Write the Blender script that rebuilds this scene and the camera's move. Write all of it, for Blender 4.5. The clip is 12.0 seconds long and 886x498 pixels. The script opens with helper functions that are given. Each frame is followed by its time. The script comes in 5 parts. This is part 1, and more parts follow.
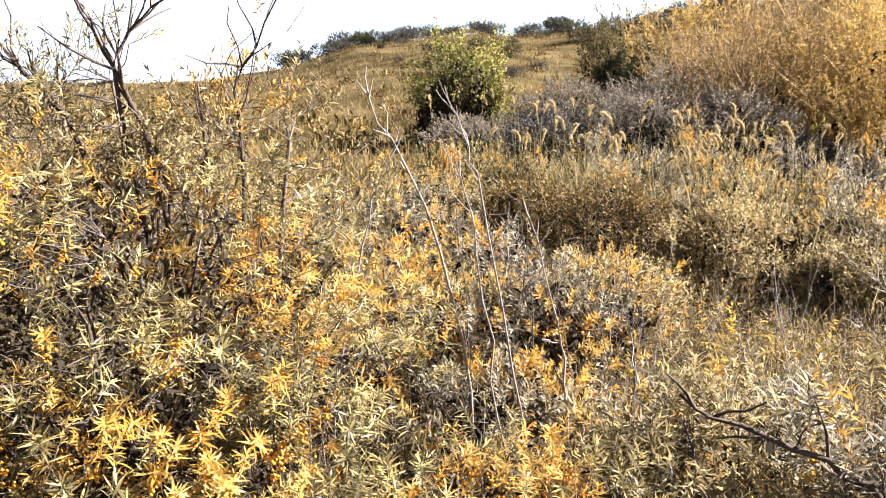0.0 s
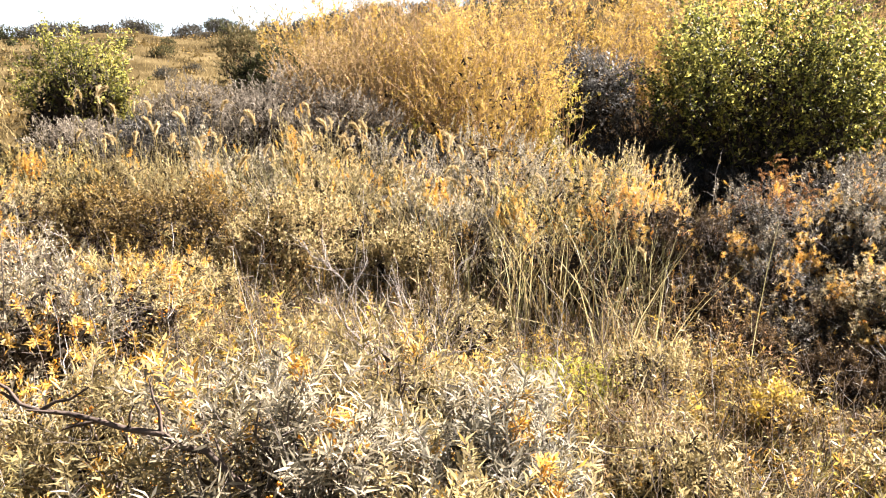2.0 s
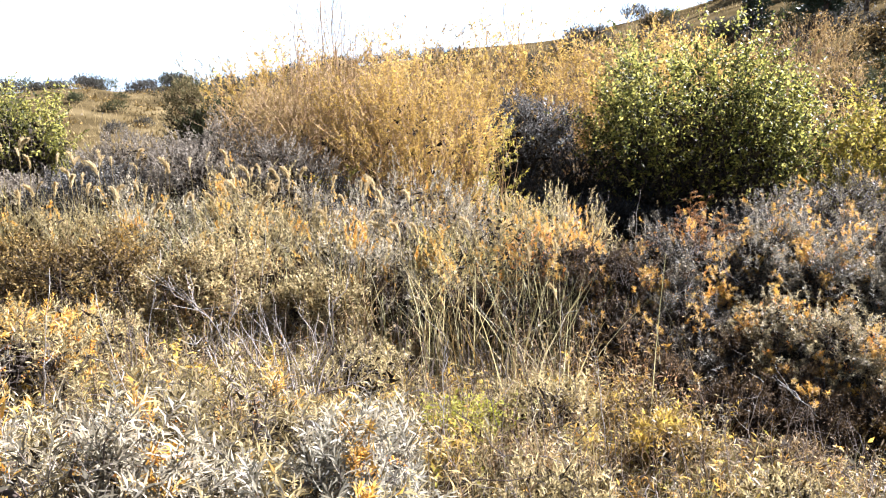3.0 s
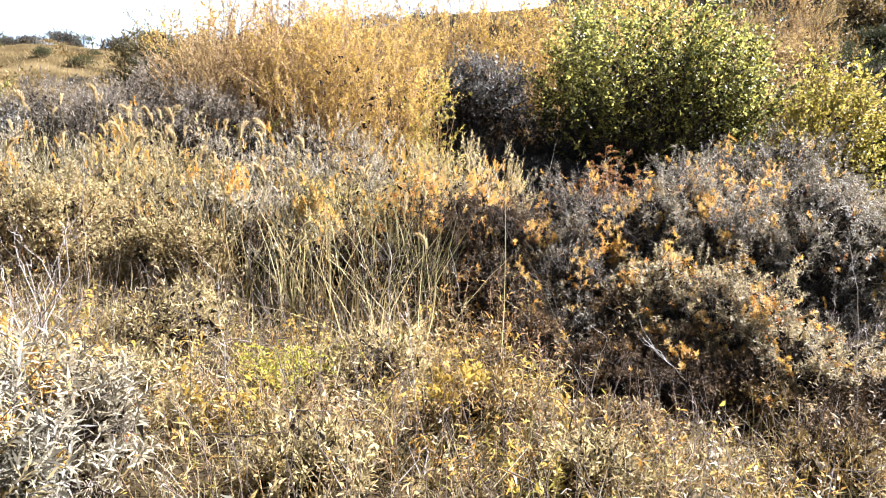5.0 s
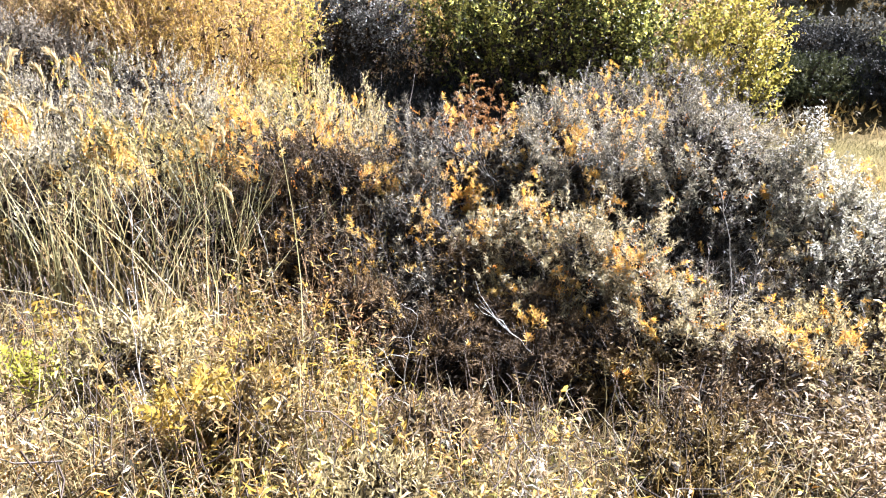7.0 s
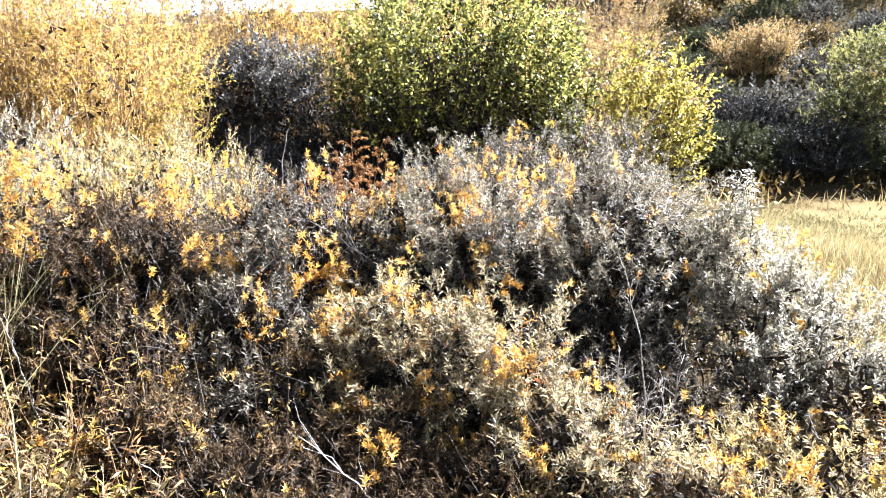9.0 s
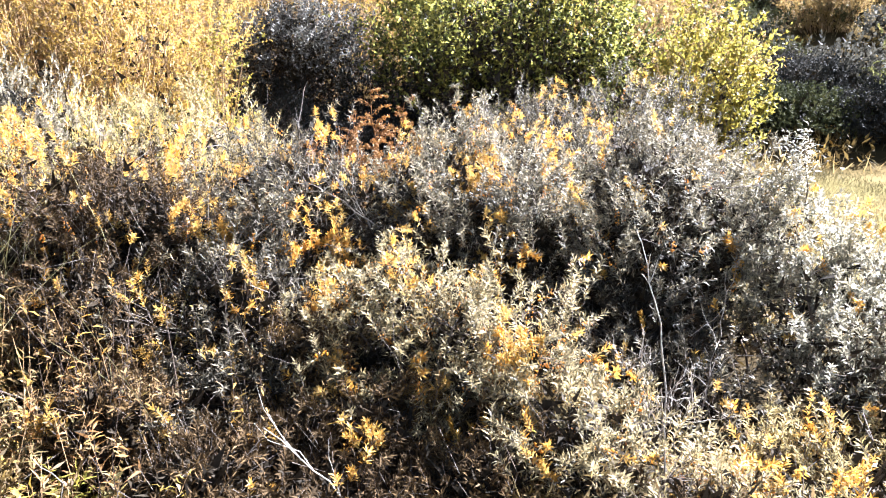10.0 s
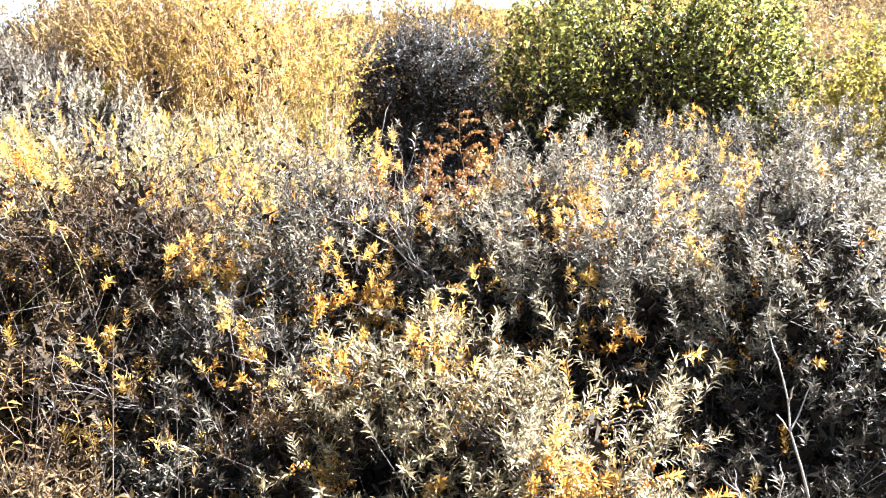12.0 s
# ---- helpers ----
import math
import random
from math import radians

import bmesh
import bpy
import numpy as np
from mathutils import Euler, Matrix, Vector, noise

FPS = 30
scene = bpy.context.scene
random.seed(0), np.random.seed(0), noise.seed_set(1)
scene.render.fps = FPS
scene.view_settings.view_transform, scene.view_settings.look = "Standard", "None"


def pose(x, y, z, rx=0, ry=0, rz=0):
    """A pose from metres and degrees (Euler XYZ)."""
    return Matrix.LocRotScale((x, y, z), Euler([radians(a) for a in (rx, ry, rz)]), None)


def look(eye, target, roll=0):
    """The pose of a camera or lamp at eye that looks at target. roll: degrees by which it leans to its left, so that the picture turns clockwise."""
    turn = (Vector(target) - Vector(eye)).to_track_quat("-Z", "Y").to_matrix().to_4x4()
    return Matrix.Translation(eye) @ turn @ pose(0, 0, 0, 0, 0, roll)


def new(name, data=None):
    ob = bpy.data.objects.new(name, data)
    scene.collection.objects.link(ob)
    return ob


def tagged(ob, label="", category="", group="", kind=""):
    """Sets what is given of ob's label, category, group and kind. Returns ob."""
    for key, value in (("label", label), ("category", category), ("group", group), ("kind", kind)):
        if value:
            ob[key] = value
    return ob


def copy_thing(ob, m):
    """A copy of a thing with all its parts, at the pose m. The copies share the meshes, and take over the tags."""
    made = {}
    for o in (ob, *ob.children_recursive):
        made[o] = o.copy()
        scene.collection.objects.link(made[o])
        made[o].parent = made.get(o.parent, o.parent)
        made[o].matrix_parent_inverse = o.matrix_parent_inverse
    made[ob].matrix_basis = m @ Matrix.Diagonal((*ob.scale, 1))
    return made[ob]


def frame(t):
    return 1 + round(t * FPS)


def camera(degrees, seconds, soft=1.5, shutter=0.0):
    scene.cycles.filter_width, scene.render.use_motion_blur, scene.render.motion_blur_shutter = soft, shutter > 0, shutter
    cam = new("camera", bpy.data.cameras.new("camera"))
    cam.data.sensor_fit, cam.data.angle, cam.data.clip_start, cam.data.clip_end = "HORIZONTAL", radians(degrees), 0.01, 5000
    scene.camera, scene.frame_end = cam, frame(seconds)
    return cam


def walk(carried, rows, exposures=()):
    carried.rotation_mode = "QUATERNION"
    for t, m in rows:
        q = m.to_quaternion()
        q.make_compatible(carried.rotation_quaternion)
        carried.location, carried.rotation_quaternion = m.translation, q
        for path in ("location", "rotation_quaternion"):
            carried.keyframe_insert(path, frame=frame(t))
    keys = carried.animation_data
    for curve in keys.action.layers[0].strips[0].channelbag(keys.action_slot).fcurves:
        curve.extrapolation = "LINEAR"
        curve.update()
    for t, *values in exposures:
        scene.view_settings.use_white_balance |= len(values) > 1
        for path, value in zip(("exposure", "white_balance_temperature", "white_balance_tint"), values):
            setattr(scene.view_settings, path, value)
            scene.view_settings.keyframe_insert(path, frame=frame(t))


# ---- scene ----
cam = camera(59.6, 12.0, 1.1)
METRES, EYE, TILT, LEAN, TURN = 6.5, 1.55, -12.0, 1.0, 0.0
ROWS = [
    (0.0, 0.0, 0.0, 0.0, 0.0, 0.0, -0.0),
    (0.3, 0.0176, 0.0, 0.0004, -4.37, 0.76, 1.85),
    (0.5, 0.03, 0.0003, 0.0008, -10.06, -0.15, 1.01),
    (0.7, 0.0433, 0.0009, 0.003, -11.77, 3.27, -0.57),
    (1.0, 0.066, 0.0014, 0.0068, -14.76, 2.82, -0.12),
    (1.2, 0.0833, -0.0012, 0.0065, -19.77, -0.49, 3.0),
    (1.5, 0.1092, -0.0121, 0.003, -24.08, -1.06, 4.45),
    (1.7, 0.1241, -0.0216, -0.0026, -22.42, -0.32, 4.11),
    (2.0, 0.1422, -0.0359, -0.0128, -22.7, -0.61, 4.39),
    (2.2, 0.152, -0.0441, -0.017, -23.44, 0.6, 4.52),
    (2.5, 0.1666, -0.054, -0.0206, -24.22, 2.19, 6.27),
    (2.7, 0.1785, -0.0591, -0.0231, -25.48, 2.86, 6.16),
    (4.3, 0.3107, -0.0691, -0.0549, -22.75, 1.12, 4.72),
    (4.5, 0.3259, -0.0683, -0.0591, -23.19, 0.54, 5.98),
    (4.7, 0.3399, -0.067, -0.0629, -24.3, -0.97, 6.15),
    (5.0, 0.3616, -0.061, -0.0665, -26.18, 0.45, 4.67),
    (5.2, 0.3784, -0.0527, -0.0668, -25.46, 3.01, 2.8),
    (5.5, 0.4039, -0.0394, -0.0659, -25.65, 0.33, 3.41),
    (5.7, 0.4189, -0.0339, -0.0659, -26.44, 0.03, 4.29),
    (6.0, 0.4423, -0.0253, -0.0658, -27.29, 0.17, 5.06),
    (6.2, 0.4615, -0.015, -0.0648, -25.98, 1.79, 5.05),
    (6.5, 0.4895, 0.0027, -0.0631, -28.94, -1.34, 4.45),
    (6.7, 0.5032, 0.0117, -0.0631, -30.38, -2.13, 5.14),
    (7.0, 0.52, 0.0234, -0.064, -32.17, -4.68, 6.52),
    (7.2, 0.5328, 0.0329, -0.0646, -32.8, -2.67, 5.8),
    (8.8, 0.6625, 0.1209, -0.0639, -35.71, -0.97, 7.2),
    (9.0, 0.6756, 0.1256, -0.0635, -36.74, -0.24, 6.46),
    (9.2, 0.687, 0.1277, -0.0631, -38.46, -2.66, 6.48),
    (9.5, 0.7044, 0.1322, -0.0633, -41.38, -2.8, 7.83),
    (9.7, 0.7186, 0.1399, -0.0648, -39.87, -2.77, 7.88),
    (10.0, 0.7416, 0.1551, -0.0662, -32.64, -2.36, 5.95),
    (10.2, 0.756, 0.1642, -0.0645, -28.49, -1.67, 5.55),
    (10.5, 0.777, 0.1767, -0.0619, -30.39, -2.94, 4.7),
    (10.7, 0.7916, 0.1853, -0.0623, -28.06, -2.89, 4.49),
    (11.0, 0.8142, 0.1997, -0.0643, -27.25, -0.11, 3.07),
    (11.2, 0.8292, 0.2103, -0.0641, -25.56, -0.74, 3.21),
    (11.5, 0.8478, 0.2278, -0.0617, -24.93, -2.1, 3.17),
    (11.7, 0.8556, 0.2404, -0.0595, -25.29, -1.57, 2.95),
    (12.0, 0.863, 0.26, -0.0559, -22.17, 0.91, 2.95),
]
EXPOSURES = [(0.0, 2.8, 6400, 16), (0.5, 2.33, 6450, 16), (1.0, 2.35, 6700, 13), (1.5, 3.05, 7600, 16), (2.0, 3.2, 6800, 16), (2.5, 3.08, 5700, 16), (4.5, 3.12, 6250, 16), (5.0, 3.25, 5950, 16), (5.5, 3.18, 5700, 16), (6.5, 3.43, 5700, 15), (9.5, 3.82, 5650, 13), (12.0, 3.95, 5700, 13)]
walk(cam, [(t, pose(0, 0, EYE, TILT, LEAN, TURN) @ pose(METRES * x, METRES * y, METRES * z, 90 + pitch, roll, yaw)) for t, x, y, z, yaw, pitch, roll in ROWS], EXPOSURES)

# ---------------------------------------------------------------- world, sun
SUN_AZ, SUN_EL = 79.0, 36.0      # degrees clockwise from +y, degrees up
world = bpy.data.worlds.new("sky")
scene.world = world
world.use_nodes = True
wn = world.node_tree
wn.nodes.clear()
sky = wn.nodes.new("ShaderNodeTexSky")
sky.sky_type = "NISHITA"
sky.sun_disc = False
sky.sun_elevation, sky.sun_rotation = radians(SUN_EL), radians(SUN_AZ)
sky.dust_density, sky.ozone_density = 2.0, 1.0
bg = wn.nodes.new("ShaderNodeBackground")
bg.inputs["Strength"].default_value = 0.0145
wout = wn.nodes.new("ShaderNodeOutputWorld")
# pale haze that whitens the sky evenly towards the horizon
wtc = wn.nodes.new("ShaderNodeTexCoord")
wsep = wn.nodes.new("ShaderNodeSeparateXYZ")
whaze = wn.nodes.new("ShaderNodeMapRange")
whaze.inputs["From Min"].default_value, whaze.inputs["From Max"].default_value = 0.0, 0.33
whaze.inputs["To Min"].default_value, whaze.inputs["To Max"].default_value = 0.9, 0.0
wmix = wn.nodes.new("ShaderNodeMix")
wmix.data_type = "RGBA"
wmix.inputs[7].default_value = (16.6, 20.2, 23.2, 1)
wn.links.new(wtc.outputs["Generated"], wsep.inputs[0])
wn.links.new(wsep.outputs["Z"], whaze.inputs["Value"])
wn.links.new(whaze.outputs[0], wmix.inputs[0])
wn.links.new(sky.outputs[0], wmix.inputs[6])
wn.links.new(wmix.outputs[2], bg.inputs[0])
wn.links.new(bg.outputs[0], wout.inputs[0])
sun = new("sun", bpy.data.lights.new("sun", "SUN"))
sun.data.energy, sun.data.angle, sun.data.color = 5.0, radians(0.53), (1.0, 0.975, 0.96)
_a, _e = radians(SUN_AZ), radians(SUN_EL)
sun.matrix_world = look((0, 0, 40), Vector((0, 0, 40)) - Vector((math.sin(_a) * math.cos(_e), math.cos(_a) * math.cos(_e), math.sin(_e))))

# ---------------------------------------------------------------- materials


def ramp_of(nt, stops):
    r = nt.nodes.new("ShaderNodeValToRGB")
    el = r.color_ramp.elements
    while len(el) > 1:
        el.remove(el[-1])
    el[0].position, el[0].color = stops[0][0], (*stops[0][1], 1)
    for p, c in stops[1:]:
        e = el.new(p)
        e.color = (*c, 1)
    return r


def leaf_mat(name, stops, rough=0.5, trans=0.35, patch=2.2, spread=0.55, coat=0.4):
    """Leaf, blade or straw: each piece takes its own colour from the ramp, drifting in patches through the plant."""
    m = bpy.data.materials.new(name)
    m.use_nodes = True
    nt = m.node_tree
    nt.nodes.clear()
    geo = nt.nodes.new("ShaderNodeNewGeometry")
    tc = nt.nodes.new("ShaderNodeNewGeometry")
    ns = nt.nodes.new("ShaderNodeTexNoise")
    ns.inputs["Scale"].default_value = patch
    ns.inputs["Detail"].default_value = 2
    nt.links.new(tc.outputs["Position"], ns.inputs["Vector"])
    mix = nt.nodes.new("ShaderNodeMix")
    mix.data_type = "FLOAT"
    mix.inputs[0].default_value = spread
    stretch = nt.nodes.new("ShaderNodeMapRange")
    stretch.inputs["From Min"].default_value, stretch.inputs["From Max"].default_value = 0.3, 0.7
    nt.links.new(ns.outputs["Fac"], stretch.inputs["Value"])
    nt.links.new(stretch.outputs[0], mix.inputs[2])
    nt.links.new(geo.outputs["Random Per Island"], mix.inputs[3])
    r = ramp_of(nt, stops)
    nt.links.new(mix.outputs[0], r.inputs[0])
    fine = nt.nodes.new("ShaderNodeTexNoise")
    fine.inputs["Scale"].default_value = 160
    nt.links.new(tc.outputs["Position"], fine.inputs["Vector"])
    hsv = nt.nodes.new("ShaderNodeHueSaturation")
    val = nt.nodes.new("ShaderNodeMapRange")
    val.inputs["To Min"].default_value, val.inputs["To Max"].default_value = 0.65, 1.12
    nt.links.new(fine.outputs["Fac"], val.inputs["Value"])
    nt.links.new(val.outputs[0], hsv.inputs["Value"])
    nt.links.new(r.outputs[0], hsv.inputs["Color"])
    p = nt.nodes.new("ShaderNodeBsdfPrincipled")
    p.inputs["Roughness"].default_value = rough
    p.inputs["Specular IOR Level"].default_value = coat
    nt.links.new(hsv.outputs[0], p.inputs["Base Color"])
    tr = nt.nodes.new("ShaderNodeBsdfTranslucent")
    nt.links.new(hsv.outputs[0], tr.inputs["Color"])
    mx = nt.nodes.new("ShaderNodeMixShader")
    mx.inputs[0].default_value = trans
    nt.links.new(p.outputs[0], mx.inputs[1])
    nt.links.new(tr.outputs[0], mx.inputs[2])
    o = nt.nodes.new("ShaderNodeOutputMaterial")
    nt.links.new(mx.outputs[0], o.inputs[0])
    return m


def solid_mat(name, stops, scale=8.0, rough=0.8, bump=0.3, second=60.0):
    """Bark, soil, berry: two scales of noise drive colour and relief."""
    m = bpy.data.materials.new(name)
    m.use_nodes = True
    nt = m.node_tree
    p = nt.nodes["Principled BSDF"]
    geo = nt.nodes.new("ShaderNodeNewGeometry")
    a = nt.nodes.new("ShaderNodeTexNoise")
    b = nt.nodes.new("ShaderNodeTexNoise")
    a.inputs["Scale"].default_value, b.inputs["Scale"].default_value = scale, second
    a.inputs["Detail"].default_value = b.inputs["Detail"].default_value = 4
    for n in (a, b):
        nt.links.new(geo.outputs["Position"], n.inputs["Vector"])
    mix = nt.nodes.new("ShaderNodeMix")
    mix.data_type = "FLOAT"
    mix.inputs[0].default_value = 0.45
    nt.links.new(a.outputs["Fac"], mix.inputs[2])
    nt.links.new(b.outputs["Fac"], mix.inputs[3])
    r = ramp_of(nt, stops)
    nt.links.new(mix.outputs[0], r.inputs[0])
    nt.links.new(r.outputs[0], p.inputs["Base Color"])
    p.inputs["Roughness"].default_value = rough
    p.inputs["Specular IOR Level"].default_value = 0.15 if rough > 0.6 else 0.5
    bp = nt.nodes.new("ShaderNodeBump")
    bp.inputs["Strength"].default_value = bump
    bp.inputs["Distance"].default_value = 0.02
    nt.links.new(b.outputs["Fac"], bp.inputs["Height"])
    nt.links.new(bp.outputs[0], p.inputs["Normal"])
    return m


SILVER = leaf_mat("silver_leaf", [(0.0, (0.03, 0.026, 0.018)), (0.38, (0.115, 0.101, 0.069)), (0.6, (0.285, 0.246, 0.168)), (0.85, (0.43, 0.36, 0.228)), (1.0, (0.52, 0.33, 0.085))], 0.58, 0.22, 2.4, 0.65, 0.1)
# Darker copy of the silver leaf; thicket shade is put into its colour.
SILVER_SHADE = leaf_mat("shaded_silver_leaf", [(0.0, (0.022, 0.019, 0.013)), (0.46, (0.062, 0.054, 0.038)), (0.7, (0.2, 0.17, 0.118)), (0.92, (0.41, 0.33, 0.185)), (1.0, (0.52, 0.3, 0.06))], 0.58, 0.18, 2.4, 0.65, 0.1)
YELLOWING = leaf_mat("yellowing_leaf", [(0.0, (0.025, 0.023, 0.01)), (0.3, (0.085, 0.075, 0.03)), (0.55, (0.26, 0.21, 0.08)), (0.8, (0.5, 0.37, 0.13)), (1.0, (0.56, 0.25, 0.03))], 0.5, 0.42, 2.6, 0.6, 0.14)
SILVER_BRIGHT = leaf_mat("bright_silver_leaf", [(0.0, (0.045, 0.04, 0.027)), (0.38, (0.15, 0.137, 0.097)), (0.64, (0.35, 0.315, 0.222)), (0.87, (0.54, 0.48, 0.34)), (1.0, (0.54, 0.4, 0.15))], 0.48, 0.42, 2.4, 0.65, 0.2)
PALE = leaf_mat("pale_leaf", [(0.0, (0.05, 0.043, 0.028)), (0.35, (0.13, 0.112, 0.075)), (0.6, (0.32, 0.275, 0.185)), (0.85, (0.5, 0.43, 0.28)), (1.0, (0.5, 0.31, 0.08))], 0.5, 0.36, 3.0, 0.65, 0.12)
STRAWY = leaf_mat("straw_leaf", [(0.0, (0.045, 0.034, 0.016)), (0.35, (0.15, 0.115, 0.05)), (0.6, (0.36, 0.285, 0.135)), (0.85, (0.53, 0.42, 0.19)), (1.0, (0.55, 0.31, 0.05))], 0.6, 0.4, 2.4, 0.65, 0.1)
OLIVE = leaf_mat("olive_brown_leaf", [(0.0, (0.032, 0.021, 0.008)), (0.5, (0.12, 0.08, 0.027)), (0.8, (0.29, 0.195, 0.062)), (1.0, (0.46, 0.25, 0.04))], 0.6, 0.25, 2.0, 0.6, 0.1)
TAN = leaf_mat("tan_leaf", [(0.0, (0.042, 0.029, 0.013)), (0.4, (0.14, 0.093, 0.038)), (0.7, (0.36, 0.245, 0.1)), (1.0, (0.53, 0.29, 0.05))], 0.6, 0.36, 2.0, 0.6, 0.1)
GOLD_SHOOT = leaf_mat("golden_shoot_leaf", [(0.0, (0.23, 0.16, 0.06)), (0.35, (0.47, 0.31, 0.085)), (0.68, (0.56, 0.305, 0.05)), (1.0, (0.58, 0.225, 0.02))], 0.45, 0.42, 4.0, 0.5, 0.2)
GOLD = leaf_mat("golden_willow_leaf", [(0.0, (0.13, 0.078, 0.022)), (0.3, (0.3, 0.19, 0.046)), (0.65, (0.52, 0.345, 0.075)), (1.0, (0.6, 0.46, 0.14))], 0.5, 0.5, 1.0, 0.6, 0.12)
RUSSET = leaf_mat("russet_willow_leaf", [(0.0, (0.09, 0.06, 0.026)), (0.5, (0.24, 0.16, 0.062)), (1.0, (0.46, 0.32, 0.11))], 0.55, 0.45, 1.0, 0.6, 0.1)
GREEN = leaf_mat("green_willow_leaf", [(0.0, (0.022, 0.027, 0.009)), (0.35, (0.058, 0.066, 0.017)), (0.58, (0.21, 0.198, 0.044)), (0.8, (0.47, 0.42, 0.095)), (1.0, (0.58, 0.5, 0.15))], 0.48, 0.52, 0.7, 0.6, 0.12)
LIME = leaf_mat("lime_leaf", [(0.0, (0.07, 0.075, 0.014)), (0.45, (0.24, 0.205, 0.036)), (1.0, (0.57, 0.425, 0.085))], 0.5, 0.48, 0.9, 0.65, 0.12)
# Leaf colour darkened to hold the shade below willows and far bushes.
SHADE_GREY = leaf_mat("shade_grey_leaf", [(0.0, (0.01, 0.011, 0.009)), (0.6, (0.035, 0.034, 0.03)), (1.0, (0.11, 0.1, 0.088))], 0.75, 0.08, 0.8, 0.5, 0.03)
SCRUB = leaf_mat("scrub_leaf", [(0.0, (0.06, 0.05, 0.038)), (0.5, (0.2, 0.168, 0.125)), (1.0, (0.42, 0.355, 0.26))], 0.6, 0.35, 0.8, 0.6, 0.08)
HILL_GREY = leaf_mat("hill_grey_leaf", [(0.0, (0.04, 0.036, 0.027)), (0.5, (0.075, 0.07, 0.055)), (1.0, (0.13, 0.12, 0.095))], 0.7, 0.2, 0.3, 0.5, 0.03)
DUSTY_GREEN = leaf_mat("dusty_green_leaf", [(0.0, (0.035, 0.041, 0.017)), (0.5, (0.14, 0.138, 0.048)), (1.0, (0.4, 0.33, 0.1))], 0.65, 0.45, 0.6, 0.5, 0.05)
DUSTY_OLIVE = leaf_mat("dusty_olive_leaf", [(0.0, (0.05, 0.042, 0.02)), (0.5, (0.15, 0.125, 0.055)), (1.0, (0.32, 0.25, 0.1))], 0.65, 0.35, 0.5, 0.55, 0.04)
FAR_GREEN = leaf_mat("hill_shrub_leaf", [(0.0, (0.03, 0.035, 0.016)), (0.6, (0.07, 0.073, 0.032)), (1.0, (0.15, 0.125, 0.05))], 0.75, 0.15, 0.3, 0.5, 0.03)
MEADOW = leaf_mat("meadow_blade", [(0.0, (0.055, 0.045, 0.018)), (0.5, (0.11, 0.09, 0.04)), (1.0, (0.19, 0.157, 0.075))], 0.7, 0.25, 0.5, 0.6, 0.05)
STRAW = leaf_mat("straw", [(0.0, (0.06, 0.043, 0.018)), (0.4, (0.2, 0.15, 0.06)), (0.75, (0.43, 0.34, 0.155)), (1.0, (0.55, 0.46, 0.25))], 0.55, 0.4, 1.6, 0.6, 0.12)
HILL_STRAW = leaf_mat("hill_grass", [(0.0, (0.055, 0.038, 0.015)), (0.4, (0.16, 0.115, 0.047)), (0.8, (0.31, 0.23, 0.1)), (1.0, (0.42, 0.32, 0.155))], 0.65, 0.4, 0.25, 0.65, 0.08)
GREEN_STRAW = leaf_mat("greenish_blade", [(0.0, (0.035, 0.034, 0.013)), (0.4, (0.14, 0.125, 0.05)), (0.72, (0.38, 0.33, 0.16)), (1.0, (0.54, 0.48, 0.29))], 0.5, 0.45, 1.5, 0.6, 0.14)
LITTER = leaf_mat("dry_litter", [(0.0, (0.025, 0.016, 0.008)), (0.35, (0.088, 0.056, 0.026)), (0.62, (0.265, 0.18, 0.085)), (0.88, (0.47, 0.35, 0.165)), (1.0, (0.54, 0.28, 0.035))], 0.65, 0.3, 2.2, 0.6, 0.1)
HERB = leaf_mat("yellow_herb_leaf", [(0.0, (0.16, 0.12, 0.03)), (0.5, (0.42, 0.28, 0.05)), (1.0, (0.56, 0.36, 0.05))], 0.5, 0.5, 3.0, 0.4, 0.14)
RUST = leaf_mat("rusty_seed", [(0.0, (0.1, 0.05, 0.02)), (0.6, (0.29, 0.145, 0.048)), (1.0, (0.48, 0.26, 0.08))], 0.8, 0.15, 3.0, 0.4, 0.2)
PLUME = leaf_mat("seed_plume", [(0.0, (0.36, 0.26, 0.12)), (0.5, (0.5, 0.38, 0.19)), (1.0, (0.6, 0.5, 0.3))], 0.7, 0.45, 3.0, 0.4, 0.07)
PINE = leaf_mat("pine_needle", [(0.0, (0.012, 0.02, 0.012)), (1.0, (0.045, 0.06, 0.035))], 0.6, 0.05, 0.3, 0.4, 0.1)
KHAKI = leaf_mat("khaki_leaf", [(0.0, (0.026, 0.022, 0.01)), (0.32, (0.1, 0.086, 0.038)), (0.56, (0.31, 0.25, 0.1)), (0.8, (0.54, 0.42, 0.16)), (1.0, (0.57, 0.32, 0.05))], 0.45, 0.38, 2.6, 0.65, 0.22)
GREY_SILVER = leaf_mat("dull_grey_leaf", [(0.0, (0.016, 0.015, 0.013)), (0.5, (0.06, 0.056, 0.048)), (0.8, (0.17, 0.16, 0.135)), (1.0, (0.34, 0.31, 0.25))], 0.55, 0.14, 0.8, 0.65, 0.12)
SLOPE = leaf_mat("straw_silver_leaf", [(0.0, (0.038, 0.032, 0.018)), (0.35, (0.15, 0.125, 0.068)), (0.6, (0.37, 0.3, 0.165)), (0.85, (0.5, 0.385, 0.185)), (1.0, (0.55, 0.32, 0.06))], 0.55, 0.32, 2.6, 0.65, 0.12)
MOSS = leaf_mat("moss_leaf", [(0.0, (0.18, 0.18, 0.02)), (0.5, (0.38, 0.36, 0.04)), (1.0, (0.56, 0.5, 0.07))], 0.55, 0.45, 3.0, 0.5, 0.1)
